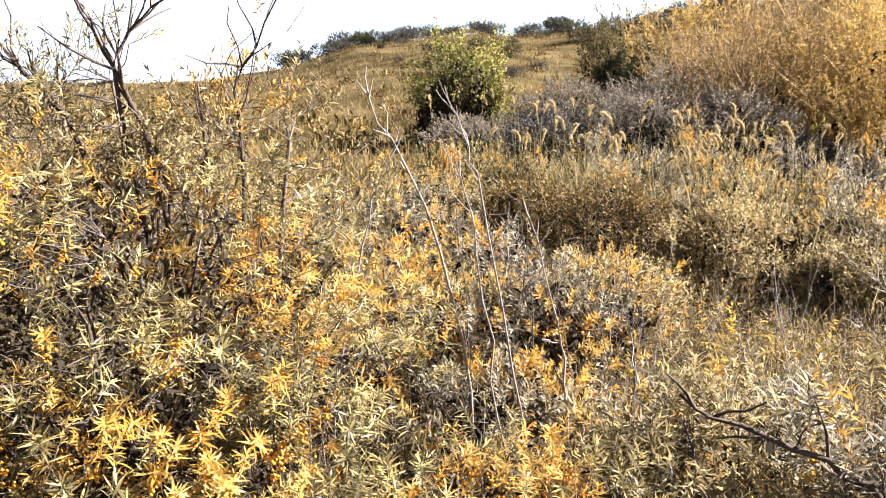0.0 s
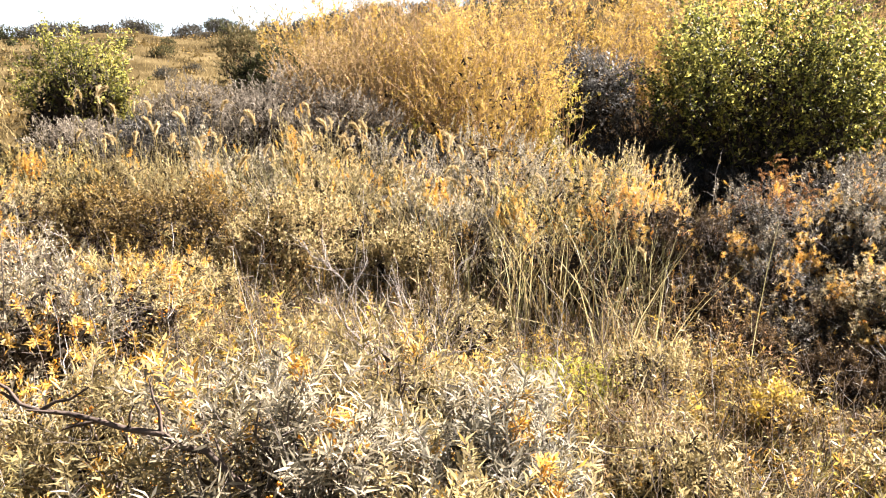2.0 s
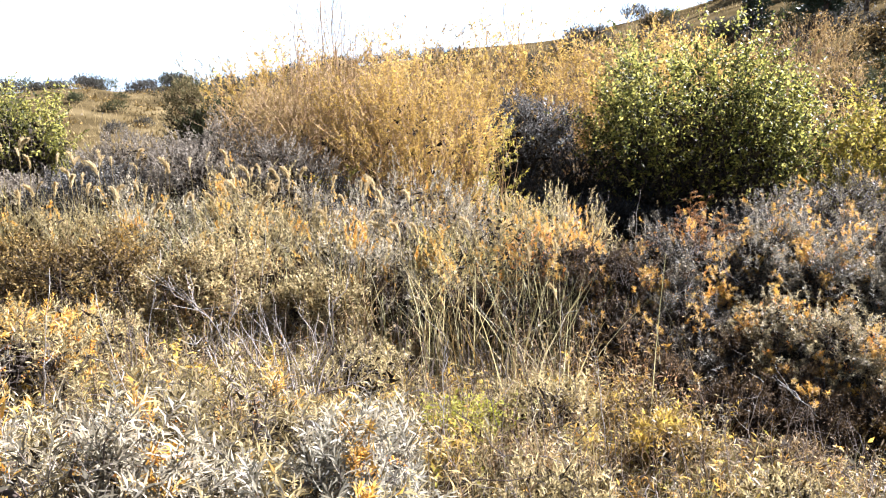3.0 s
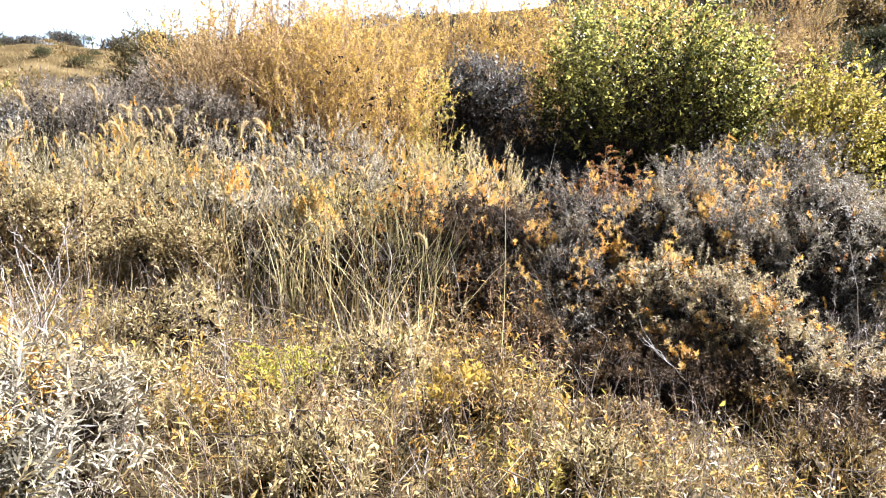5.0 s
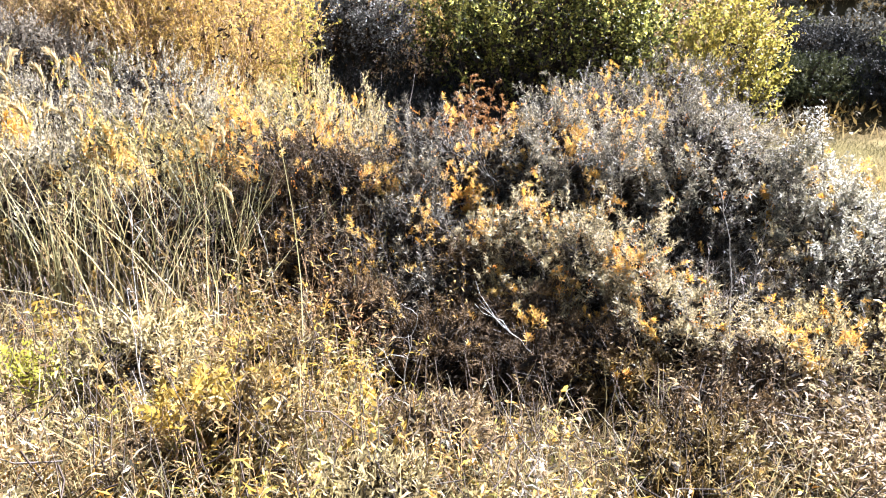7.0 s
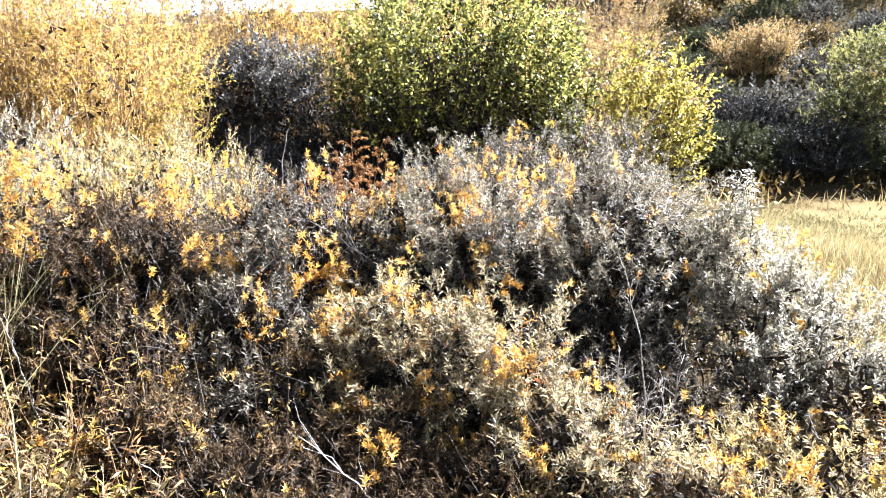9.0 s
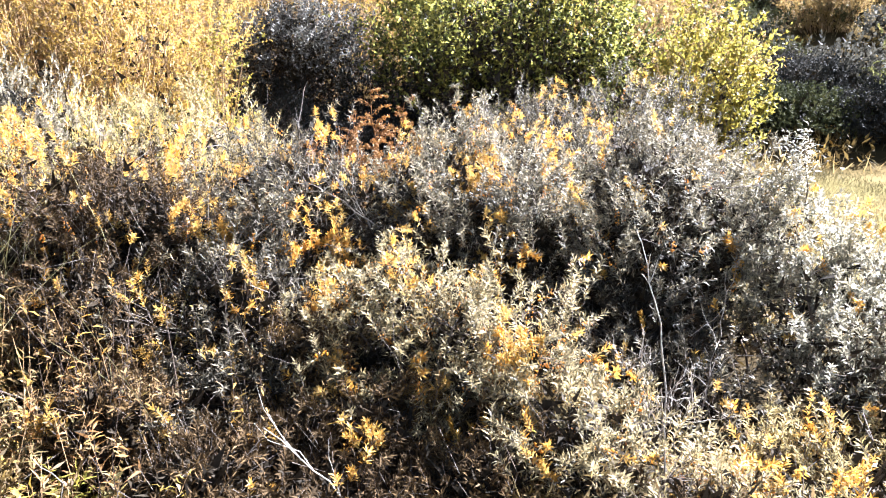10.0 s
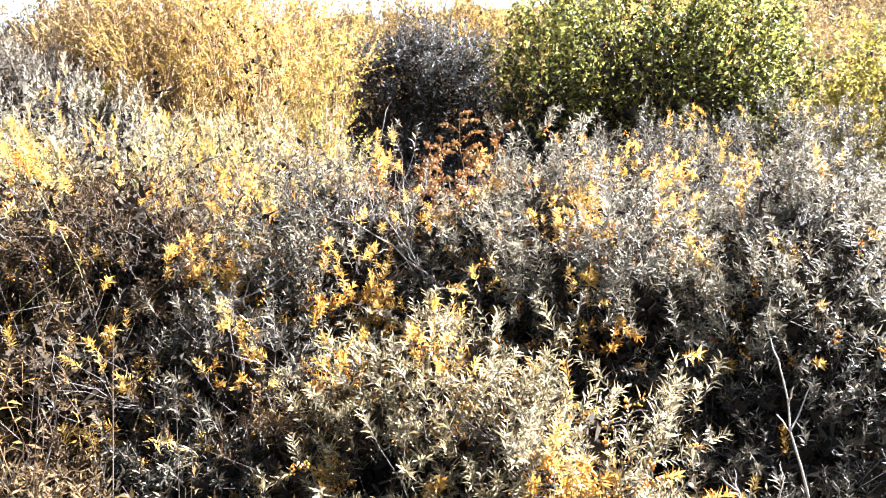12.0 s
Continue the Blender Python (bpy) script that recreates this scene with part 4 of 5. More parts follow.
def far_grass():
    rng = np.random.default_rng(12)
    n = 90000
    r = 9 + 75 * rng.random(n) ** 1.6
    a = np.radians(rng.uniform(-40, 95, n))
    P = np.c_[4 + r * np.sin(a), r * np.cos(a)]
    w = np.sin(P[:, 0] * 0.9 + 0.5 * P[:, 1]) * np.sin(P[:, 1] * 0.8) + np.sin(P[:, 0] * 0.23) * np.sin(P[:, 1] * 0.31)
    P = P[(rng.random(n) < 0.6 + 0.4 * w) & off_lawn(P)]
    P = np.c_[P, ground_z(P[:, 0], P[:, 1]) - 0.03]
    stuff("hillside_grass", "dry tawny grass covering the hillside", *blades(P, rng, 0.4, 0.03, 0.4, 0.6, 3), HILL_STRAW)
    # low scrub tufts on the hill
    c = 700
    r = 18 + 65 * rng.random(c) ** 1.3
    a = np.radians(rng.uniform(-35, 85, c))
    C = np.c_[4 + r * np.sin(a), r * np.cos(a)]
    C = C[off_lawn(C)]
    c = len(C)
    size = rng.uniform(0.2, 0.6, c)
    k = 44
    Q = np.repeat(C, k, 0) + rng.normal(0, 1, (c * k, 2)) * np.repeat(size, k)[:, None] * 0.7
    z = ground_z(Q[:, 0], Q[:, 1]) + rng.random(c * k) * np.repeat(size, k) * 0.7
    D = unit(rng.normal(0, 0.7, (c * k, 3)) + np.array([0, 0, 0.8]))
    lv = diamonds(np.c_[Q, z], D, rng.normal(0, 1, (c * k, 3)), rng.uniform(0.12, 0.26, c * k), rng.uniform(0.04, 0.08, c * k), rng.normal(0.2, 0.2, c * k))
    tagged(mesh_part("hill_scrub", *lv, OLIVE), "low olive-brown tufts scattered over the hill", "scrub", kind="stuff")
    P = scatter(20000, -5, 11, -6, 1.0, rng)
    stuff("path_grass", "short trodden dry grass where one walks", *blades(P, rng, 0.14, 0.008, 0.5, 0.5, 3), STRAW)
    P = scatter(44000, 9.2, 19.5, -0.5, 10, rng, False)
    stuff("meadow_grass", "pale sunlit grass of an open meadow", *blades(P, rng, 0.08, 0.01, 0.5, 0.5, 2), MEADOW)
    for name, label, count, h, x1, mat in (("tall_meadow_grass", "tall dry tan grass standing before the mown meadow", 15000, 0.36, 15.0, HILL_STRAW), ("pale_meadow_grass", "sparse pale bleached grass among tan grass", 4500, 0.4, 14.5, GREEN_STRAW)):
        P = scatter(count, 9.4, x1, 1.2, 7.0, rng, False)
        P = P[np.sin(P[:, 0] * 1.7 + P[:, 1]) * np.sin(P[:, 1] * 2.3 - 0.6 * P[:, 0]) + 1.1 * rng.random(len(P)) > -0.15 + 0.16 * np.maximum(0, P[:, 0] - 13)]
        stuff(name, label, *blades(P, rng, h, 0.008, 0.3, 0.5, 3), mat)


far_grass()

# ---------------------------------------------------------------- sea buckthorn near the start
SB = "sea_buckthorn_bush"
NEAR = dict(gold_mat=GOLD_SHOOT, gaps=0.06, gap_size=0.32, spray=0.085, inner=0.35, berry_r=0.0055, bare=0.06, leaf_len=0.05, leaf_w=0.005, per=30, shoot_len=0.13, angle=(35, 86), rosette=0.9, patch=0.36, core=5.0, core_leaf=0.75, twig_mat=TWIG_GREY, fine=True)
bush(SB, "dense khaki and yellow sea buckthorn bush full of orange berries", -1.25, 2.2,
     [(0, 0, 0.85, 1.0, 0.8, 0.76), (0.45, -0.35, 0.54, 0.6, 0.5, 0.58), (-0.6, 0.3, 1.0, 0.7, 0.7, 0.68), (0.6, 0.4, 0.68, 0.6, 0.6, 0.62)],
     2600, KHAKI, BARK_DARK, 1, gold=0.3, berries=0.14, up=0.5, stray=0.35, limbs=30, **NEAR)
bush(SB, "low yellowing sea buckthorn with orange berries in dry grass", -0.1, 1.75, [(0, 0, 0.38, 0.5, 0.4, 0.42), (0.4, 0.25, 0.3, 0.45, 0.4, 0.4), (-0.3, -0.2, 0.4, 0.4, 0.35, 0.4)],
     950, KHAKI, BARK_DARK, 2, gold=0.4, berries=0.2, limbs=20, **NEAR)
bush(SB, "tall sea buckthorn with half-bare branch tips", -1.5, 3.2, [(0, 0, 0.92, 0.9, 0.7, 0.62), (0.9, 0.2, 0.72, 0.6, 0.5, 0.6)], 800, KHAKI, BARK_DARK, 3, berries=0.05, bare=0.25, stray=0.3, limb_r=0.013, gold=0.15, gold_mat=GOLD_SHOOT, core=0.5, twig_mat=TWIG_GREY)
bush(SB, "gnarled dark branches with sparse pale leaves above a bush", -1.05, 2.75, [(-0.3, 0, 1.42, 0.5, 0.4, 0.46), (0.3, 0.05, 1.4, 0.45, 0.35, 0.42), (0.0, 0, 1.2, 0.6, 0.4, 0.3)], 900, STRAWY, BARK, 17, shoot_len=0.13, per=13, leaf_len=0.045, leaf_w=0.0065, bare=0.3, stray=0.3, limbs=16, limb_r=0.016, gold=0.16, gold_mat=GOLD_SHOOT, core=0, hollow=0.5, twig_mat=TWIG_GREY, inner=0.3, gaps=0.1)
for pts, r, k in (([(-0.95, 2.7, 0.75), (-1.01, 2.7, 1.34), (-1.08, 2.7, 1.54), (-1.15, 2.7, 1.69), (-1.23, 2.7, 1.87)], 0.0125, 51), ([(-1.05, 2.72, 0.9), (-1.13, 2.7, 1.62), (-1.04, 2.7, 1.75), (-0.96, 2.7, 1.84)], 0.009, 52), ([(-1.15, 2.75, 0.8), (-1.29, 2.7, 1.46), (-1.41, 2.7, 1.59), (-1.5, 2.7, 1.7)], 0.0105, 53), ([(-0.74, 2.75, 0.7), (-0.7, 2.7, 1.37), (-0.71, 2.7, 1.56), (-0.55, 2.7, 1.84)], 0.008, 54)):
    weed_stalk("gnarled dark bare branch rising out of a bush", pts, r, k, side=12, mat=BARK_DARK, group="dead branches", name="bare_branch", side_len=0.26)
for i, (bx, by, h, rr) in enumerate([(-0.5, 3.4, 0.95, 0.55), (0.25, 3.0, 0.6, 0.5), (0.0, 4.4, 0.75, 0.6), (-1.0, 5.0, 0.8, 0.7), (0.9, 4.9, 0.5, 0.5)]):
    bush(SB, "yellowing sea buckthorn half bare of leaves", bx, by, [(0, 0, h * 0.5, rr, rr * 0.9, h * 0.52)], 380, PALE if i % 2 else YELLOWING, BARK, 12 + i, berries=0.1, bare=0.15, stray=0.3, gold=0.35, gold_mat=GOLD_SHOOT, patch=0.3, twig_mat=TWIG_GREY)

# low pale bushes beside the path
for i, (bx, by, h, rr) in enumerate([(0.9, 2.4, 0.75, 0.5), (1.25, 1.9, 0.95, 0.45), (1.75, 2.4, 0.9, 0.5), (1.95, 1.8, 0.8, 0.38), (2.15, 2.4, 0.65, 0.38), (0.7, 1.5, 0.55, 0.4), (1.65, 1.45, 0.75, 0.4), (2.25, 2.95, 0.55, 0.4), (1.2, 3.0, 0.55, 0.45)]):
    bush(SB, "low sea buckthorn with pale silvery narrow leaves", bx, by, [(0, 0, h * 0.5, rr, rr * 0.9, h * 0.5), (0.2, 0.1, h * 0.4, rr * 0.8, rr * 0.7, h * 0.42)],
         490, (SILVER_BRIGHT, PALE, STRAWY, SILVER_BRIGHT, PALE)[i % 5] if i not in (0, 6, 9) else STRAWY, BARK, 20 + i, shoot_len=0.2, angle=(30, 78), rosette=0.4, per=22, leaf_len=0.068, leaf_w=0.0075, twig_mat=TWIG_GREY, spray=0.08, gaps=0.09, up=0.5, bare=0.14, gold=0.06, gold_mat=GOLD_SHOOT, patch=0.25, core=0.7, core_leaf=0.8, berries=0.03, stray=0.3)
bare_bush("leafless bleached grey twiggy bush", 2.15, 3.05, 1.0, 0.4, 5, TWIG_PALE, 7)
bare_bush("leafless bleached grey twiggy bush", 7.2, 2.95, 0.5, 0.25, 6, TWIG_PALE, 7)

# ---------------------------------------------------------------- pale tan shrub band
for i, (bx, by, h, rr) in enumerate([(1.3, 9.0, 1.0, 0.9), (2.3, 8.2, 1.0, 0.9), (3.1, 7.2, 1.0, 0.9), (3.9, 6.6, 1.0, 0.85), (4.7, 6.2, 1.1, 0.8), (3.2, 8.6, 1.1, 0.9), (4.3, 7.8, 1.1, 0.9), (5.4, 7.2, 1.2, 0.9), (2.2, 9.8, 1.1, 1.0), (0.2, 9.6, 0.9, 0.9)]):
    bush("meadow_shrub", "rounded tan shrub of dry fine leaves", bx, by, [(0, 0, h * 0.5, rr, rr, h * 0.5), (0.4, -0.3, h * 0.4, rr * 0.7, rr * 0.7, h * 0.42), (-0.3, 0.2, h * 0.75, rr * 0.4, rr * 0.4, h * 0.35)],
         900, (STRAWY, PALE, STRAWY, PALE, YELLOWING)[i % 5], BARK_TAN, 40 + i, shoot_len=0.24, per=17, leaf_len=0.06, leaf_w=0.014, spray=0.1, gaps=0.12, gap_size=0.7, up=1.0, bare=0.12, group="tan shrubs", core=0.8, far=True, limb_r=0.008, inner=0.55, stray=0.35, gold=0.14, gold_mat=GOLD_SHOOT, patch=0.5, twig_mat=TWIG_GREY)

for i in range(26):
    rng = np.random.default_rng(100 + i)
    f = i / 25
    gx, gy = 1.0 + 3.6 * f + rng.normal(0, 0.16), 8.0 - 3.3 * f + rng.normal(0, 0.25)
    reed_clump("reed_clump", "tall yellow-green grass drooping at the edge of shrubs", gx, gy, 0.26, int(11 + 22 * f), rng.uniform(0.6, 0.95), 200 + i, material=(GREEN_STRAW, STRAW, GREEN_STRAW, OLIVE)[i % 4], bend=0.42, width=0.0115, lean=0.15)
for i in range(16):
    rng = np.random.default_rng(1100 + i)
    f = i / 15
    gx, gy = 0.8 + 4.0 * f + rng.normal(0, 0.15), 7.7 - 3.3 * f + rng.normal(0, 0.2)
    # Added dark shrubs; their colour makes the shaded gaps between the blades.
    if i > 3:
        bush("dark_shrub", "dark shrub added behind drooping grass as painted shade", gx + 0.12, gy + 0.45, [(0, 0, 0.36, 0.44, 0.36, 0.4)], 130, SHADE_BROWN, BARK_DARK, 1250 + i, shoot_len=0.18, per=14, leaf_len=0.05, leaf_w=0.009, core=7.0, group="brown shrubs", limbs=8, bare=0.4)
    herb("tall_dry_herb", "tall withered herbs tangled in drooping grass", gx, gy, 0.45, 14, rng.uniform(0.55, 0.85), (OLIVE, TAN, SHADE_BROWN, LITTER, PALE)[i % 5], 1200 + i, group="withered herbs", per=16, leaf_len=0.06, leaf_w=0.011, lean=0.35)
for i in range(32):
    rng = np.random.default_rng(300 + i)
    gx = rng.uniform(0.4, 4.9)
    gy = 9.0 - 0.75 * gx + rng.uniform(-0.6, 2.6)
    reed_clump("plume_grass", "pale dry grass with nodding feathery seed heads", gx, gy, 0.9, 95, 1.05, 330 + i, plumes=1 + i % 4, lean=0.34, material=GREEN_STRAW if i % 3 == 1 else STRAW, group="plume grass", plume_top=1.32)
reed_clump("plume_grass", "pale dry grass clump with one upright seed head", 4.82, 4.9, 0.25, 130, 0.85, 399, plumes=3, material=GREEN_STRAW, plume_top=1.0, group="plume grass")

# ---------------------------------------------------------------- sea buckthorn thicket
G = dict(up=0.45, hollow=0.2, inner=0.55, limbs=22, spray=0.08, gaps=0.12, gap_size=0.42, leaf_len=0.043, leaf_w=0.0062, core_leaf=1.7, gold_mat=GOLD_SHOOT, twig_mat=TWIG_GREY, bare=0.08, per=28, shoot_len=0.15, angle=(26, 70), rosette=0.4, patch=0.3)
# Dark leaves and dense cores here hold much of the thicket's shade in colour.
bush(SB, "dark brownish sea buckthorn bush with some yellow shoots", 5.5, 5.4, [(0, 0, 0.7, 0.8, 0.75, 0.62), (0.2, -0.4, 0.6, 0.5, 0.4, 0.55)], 1500, SHADE_BROWN, BARK_DARK, 60, berries=0.08, gold=0.16, core=7.0, **{**G, "bare": 0.3})
bush(SB, "dark grey sea buckthorn bush in a thicket", 6.6, 5.3, [(0, 0, 0.8, 0.9, 0.8, 0.66), (0.3, -0.5, 0.6, 0.6, 0.5, 0.55), (-0.4, -0.5, 0.6, 0.5, 0.4, 0.55)], 2900, SILVER_SHADE, BARK_DARK, 61, berries=0.05, gold=0.22, core=4.6, **{**G, "patch": 0.42})
bush(SB, "dense silvery sea buckthorn bush in a thicket", 7.5, 4.9, [(0, 0, 0.85, 0.85, 0.8, 0.7), (0.0, -0.5, 0.7, 0.6, 0.5, 0.6)], 2700, SILVER, BARK_DARK, 62, berries=0.06, gold=0.26, core=4.6, **{**G, "patch": 0.42})
bush(SB, "yellow-tinged sea buckthorn sloping down to the grass", 6.72, 3.5, [(-0.2, 0.45, 0.52, 0.5, 0.5, 0.5), (0.02, 0.0, 0.44, 0.45, 0.5, 0.44), (0.02, -0.6, 0.28, 0.45, 0.45, 0.34), (0.15, -1.1, 0.18, 0.42, 0.4, 0.28), (-0.38, 0.15, 0.34, 0.34, 0.36, 0.34)], 2750, SLOPE, BARK, 63, berries=0.12, gold=0.16, core=2.2, **G)
bush(SB, "tall silvery sea buckthorn bush with upright shoots", 8.4, 4.1, [(0, 0, 0.8, 0.85, 0.85, 0.75), (0.4, 0.4, 1.0, 0.7, 0.7, 0.6), (-0.3, -0.2, 0.7, 0.6, 0.5, 0.55)], 3000, SILVER, BARK_DARK, 64, berries=0.04, gold=0.06, stray=0.35, core=4.6, **{**G, "hollow": 0.42})
bush(SB, "hazy silver sea buckthorn rising behind the thicket", 10.2, 6.2, [(0, 0, 1.1, 1.2, 1.1, 0.8), (-0.9, 0.2, 0.9, 0.9, 0.8, 0.75)], 1500, SILVER_SHADE, BARK_DARK, 67, stray=0.3, gold=0.12, **G)
bush(SB, "dense silvery sea buckthorn in the middle of a thicket", 8.6, 5.7, [(0, 0, 0.8, 1.0, 0.9, 0.72)], 1200, SILVER_SHADE, BARK_DARK, 68, berries=0.04, gold=0.15, core=4.6, **G)
bush(SB, "bright silvery sea buckthorn at the thicket's edge", 8.62, 2.95, [(0, 0, 0.5, 0.6, 0.55, 0.52), (0.2, 0.6, 0.65, 0.62, 0.6, 0.58), (-0.4, -0.3, 0.35, 0.45, 0.42, 0.4), (0.25, -0.3, 0.28, 0.42, 0.4, 0.34)], 1700, SILVER_BRIGHT, BARK, 65, stray=0.4, gold=0.06, core=0.9, **{**G, "inner": 0.4, "leaf_len": 0.046, "leaf_w": 0.0075})
# Separate darker bush for the shady side; the shade is in its leaf colour.
bush(SB, "flank bush of sea buckthorn with shade in its colour", 7.95, 3.6, [(-0.05, 0.05, 0.42, 0.55, 0.5, 0.42), (-0.3, -0.25, 0.28, 0.45, 0.45, 0.34)], 560, SILVER_SHADE, BARK_DARK, 167, gold=0.04, core=8.5, **{**G, "bare": 0.4, "hollow": 0.1, "gaps": 0.0})
bush(SB, "low silvery sea buckthorn below the thicket", 7.65, 3.1, [(0, 0, 0.25, 0.45, 0.45, 0.3), (-0.3, 0.4, 0.25, 0.4, 0.4, 0.3)], 420, SILVER_SHADE, BARK, 166, gold=0.15, core=1.2, **G)
bush(SB, "low yellowish sea buckthorn among grass", 7.55, 2.3, [(0, 0, 0.25, 0.55, 0.45, 0.3)], 450, STRAWY, BARK, 66, gold=0.3, **G)
bush(SB, "yellow and orange sea buckthorn beside plume grass", 5.05, 5.6, [(0, 0, 0.75, 0.42, 0.4, 0.6)], 480, YELLOWING, BARK, 69, berries=0.3, gold=0.5, **G)
# Darker leaf and stem colours from here on paint in the thicket's shade.
for i, (bx, by, h, n) in enumerate([(5.5, 4.5, 0.7, 14), (5.9, 4.4, 0.6, 12), (5.3, 4.1, 0.45, 12), (6.2, 4.5, 0.7, 12), (5.8, 3.9, 0.4, 12)]):
    herb("tall_dry_herb", "tall brown withered herbs darkened for the thicket's shade", bx, by, 0.5, n, h, (OLIVE, SHADE_BROWN, RUST, OLIVE, SHADE_BROWN)[i % 5], 500 + i, group="withered herbs", per=11, leaf_len=0.06, leaf_w=0.01, stem=BARK_DARK)
rng = np.random.default_rng(1600)
for i in range(17):
    sx, sy = rng.uniform(5.0, 6.15), rng.uniform(3.5, 4.9)
    herb("dry_sprig", "slender golden-brown withered sprig dimmed for the thicket's shade", sx, sy, 0.22, 5, rng.uniform(0.5, 0.85), (GOLD_SHOOT, SHADE_BROWN, OLIVE, TAN, OLIVE)[i % 5], 1610 + i, group="withered herbs", per=26, leaf_len=0.035, leaf_w=0.008, lean=0.22, stem=BARK_DARK)
# Dark leaves and heavy cores, so these bushes look shaded by colour.
for i, (bx, by, h, rr, mt, gd) in enumerate([(5.35, 4.65, 0.85, 0.5, SHADE_BROWN, 0.1), (5.95, 4.5, 0.9, 0.5, SILVER_SHADE, 0.3), (6.2, 4.0, 0.7, 0.42, SHADE_BROWN, 0.1), (5.7, 4.1, 0.5, 0.42, SILVER_SHADE, 0.06), (6.1, 3.45, 0.5, 0.36, SHADE_BROWN, 0.08), (6.3, 3.0, 0.4, 0.34, SHADE_BROWN, 0.1), (5.7, 3.6, 0.34, 0.35, SHADE_BROWN, 0.04), (5.25, 4.0, 0.4, 0.35, SHADE_BROWN, 0.05), (5.42, 3.42, 0.34, 0.36, SHADE_BROWN, 0.04), (5.8, 3.15, 0.36, 0.36, SHADE_BROWN, 0.06)]):
    bush(SB, "twiggy sea buckthorn coloured dark for the thicket's shade", bx, by, [(0, 0, h * 0.5, rr, rr * 0.9, h * 0.5)], 520, mt, BARK_DARK, 560 + i, gold=gd, core=5.5, **{**G, "bare": 0.35, "hollow": 0.0, "gaps": 0.0})
for i, (bx, by, h, rr, mt) in enumerate([(3.1, 2.25, 0.34, 0.3, STRAWY), (4.15, 2.75, 0.36, 0.32, OLIVE), (4.9, 2.55, 0.3, 0.3, LITTER), (3.9, 3.5, 0.4, 0.35, STRAWY), (4.6, 3.5, 0.36, 0.3, OLIVE), (6.3, 2.8, 0.3, 0.3, OLIVE), (6.2, 2.2, 0.36, 0.35, SHADE_BROWN), (5.8, 1.95, 0.32, 0.32, OLIVE), (6.7, 2.35, 0.36, 0.34, SHADE_BROWN), (4.4, 2.1, 0.26, 0.25, STRAWY), (2.9, 4.3, 0.5, 0.4, STRAWY)]):
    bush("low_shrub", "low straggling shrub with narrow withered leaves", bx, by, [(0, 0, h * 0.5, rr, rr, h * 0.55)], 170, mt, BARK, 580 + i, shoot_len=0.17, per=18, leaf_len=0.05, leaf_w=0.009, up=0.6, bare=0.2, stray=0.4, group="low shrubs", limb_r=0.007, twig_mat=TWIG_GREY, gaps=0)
for i, (bx, by, h, rr) in enumerate([(5.9, 6.7, 1.6, 0.75), (6.7, 7.4, 1.65, 0.8), (5.2, 8.1, 1.8, 0.85), (6.2, 8.7, 1.55, 0.8), (4.5, 9.1, 1.55, 0.85), (7.3, 8.6, 1.45, 0.75), (3.6, 9.9, 1.5, 0.8)]):
    bush("meadow_shrub", "pale twiggy shrub with withered straw-coloured leaves", bx, by, [(0, 0, h * 0.5, rr, rr, h * 0.48), (0.25, -0.2, h * 0.4, rr * 0.7, rr * 0.7, h * 0.42), (-0.3, 0.2, h * 0.72, rr * 0.45, rr * 0.45, h * 0.3)],
         850, (YELLOWING, STRAWY, PALE, STRAWY, PALE, STRAWY, STRAWY)[i], BARK, 1500 + i, shoot_len=0.22, per=17, leaf_len=0.055, leaf_w=0.011, spray=0.09, gaps=0.1, gap_size=0.6, up=0.9, bare=0.25, group="tan shrubs", core=0.8, far=True, limb_r=0.009, stray=0.4, gold=0.4 if i == 0 else 0.12, gold_mat=GOLD_SHOOT, patch=0.5, twig_mat=TWIG_PALE)
for i, (bx, by, h, rr) in enumerate([(1.45, 6.7, 0.95, 0.7), (2.25, 6.3, 0.85, 0.65), (0.8, 7.4, 0.8, 0.6), (3.1, 5.9, 0.75, 0.5)]):
    bush("brown_shrub", "tan to olive-brown withered shrub at the edge of grass", bx, by, [(0, 0, h * 0.5, rr, rr * 0.8, h * 0.5)], 650, (OLIVE, STRAWY, OLIVE, STRAWY)[i], (BARK_DARK, BARK_TAN, BARK_DARK, BARK_TAN)[i], 520 + i, shoot_len=0.2, per=16, leaf_len=0.045, leaf_w=0.014, up=0.8, core=0.6, group="brown shrubs")
for i, (bx, by, h, rr) in enumerate([(0.5, 3.9, 0.8, 0.5), (0.9, 4.3, 0.7, 0.5), (0.2, 5.3, 0.8, 0.6), (1.2, 5.3, 0.55, 0.5), (-0.4, 6.2, 0.9, 0.7), (-1.6, 6.0, 1.0, 0.9), (-2.6, 4.6, 1.2, 0.9), (-0.2, 8.0, 0.8, 0.8)]):
    bush(SB, "half-bare sea buckthorn with orange and grey leaves", bx, by, [(0, 0, h * 0.5, rr, rr, h * 0.52)], 420, STRAWY if i % 2 else PALE, BARK, 540 + i, berries=0.05, bare=0.3, stray=0.4, gold=0.25, gold_mat=GOLD_SHOOT, limb_r=0.009, twig_mat=TWIG_GREY)

# ---------------------------------------------------------------- willows and trees behind
wand_shrub("willow_shrub", "golden autumn willow with fine upright twigs", 6.9, 12.5, 4.0, 1.85, 130, GOLD, BARK_TAN, 70, twigs=30, per=24, leaf_len=0.045, leaf_w=0.0135, core=700, edge=0.5, lumpy=0.7, tops=0.05)
wand_shrub("willow_shrub", "russet-brown autumn willow with bare upper twigs", 5.3, 13.3, 3.1, 1.5, 100, RUSSET, BARK_TAN, 71, twigs=22, per=18, leaf_len=0.052, leaf_w=0.016, tops=0.14, core=700)
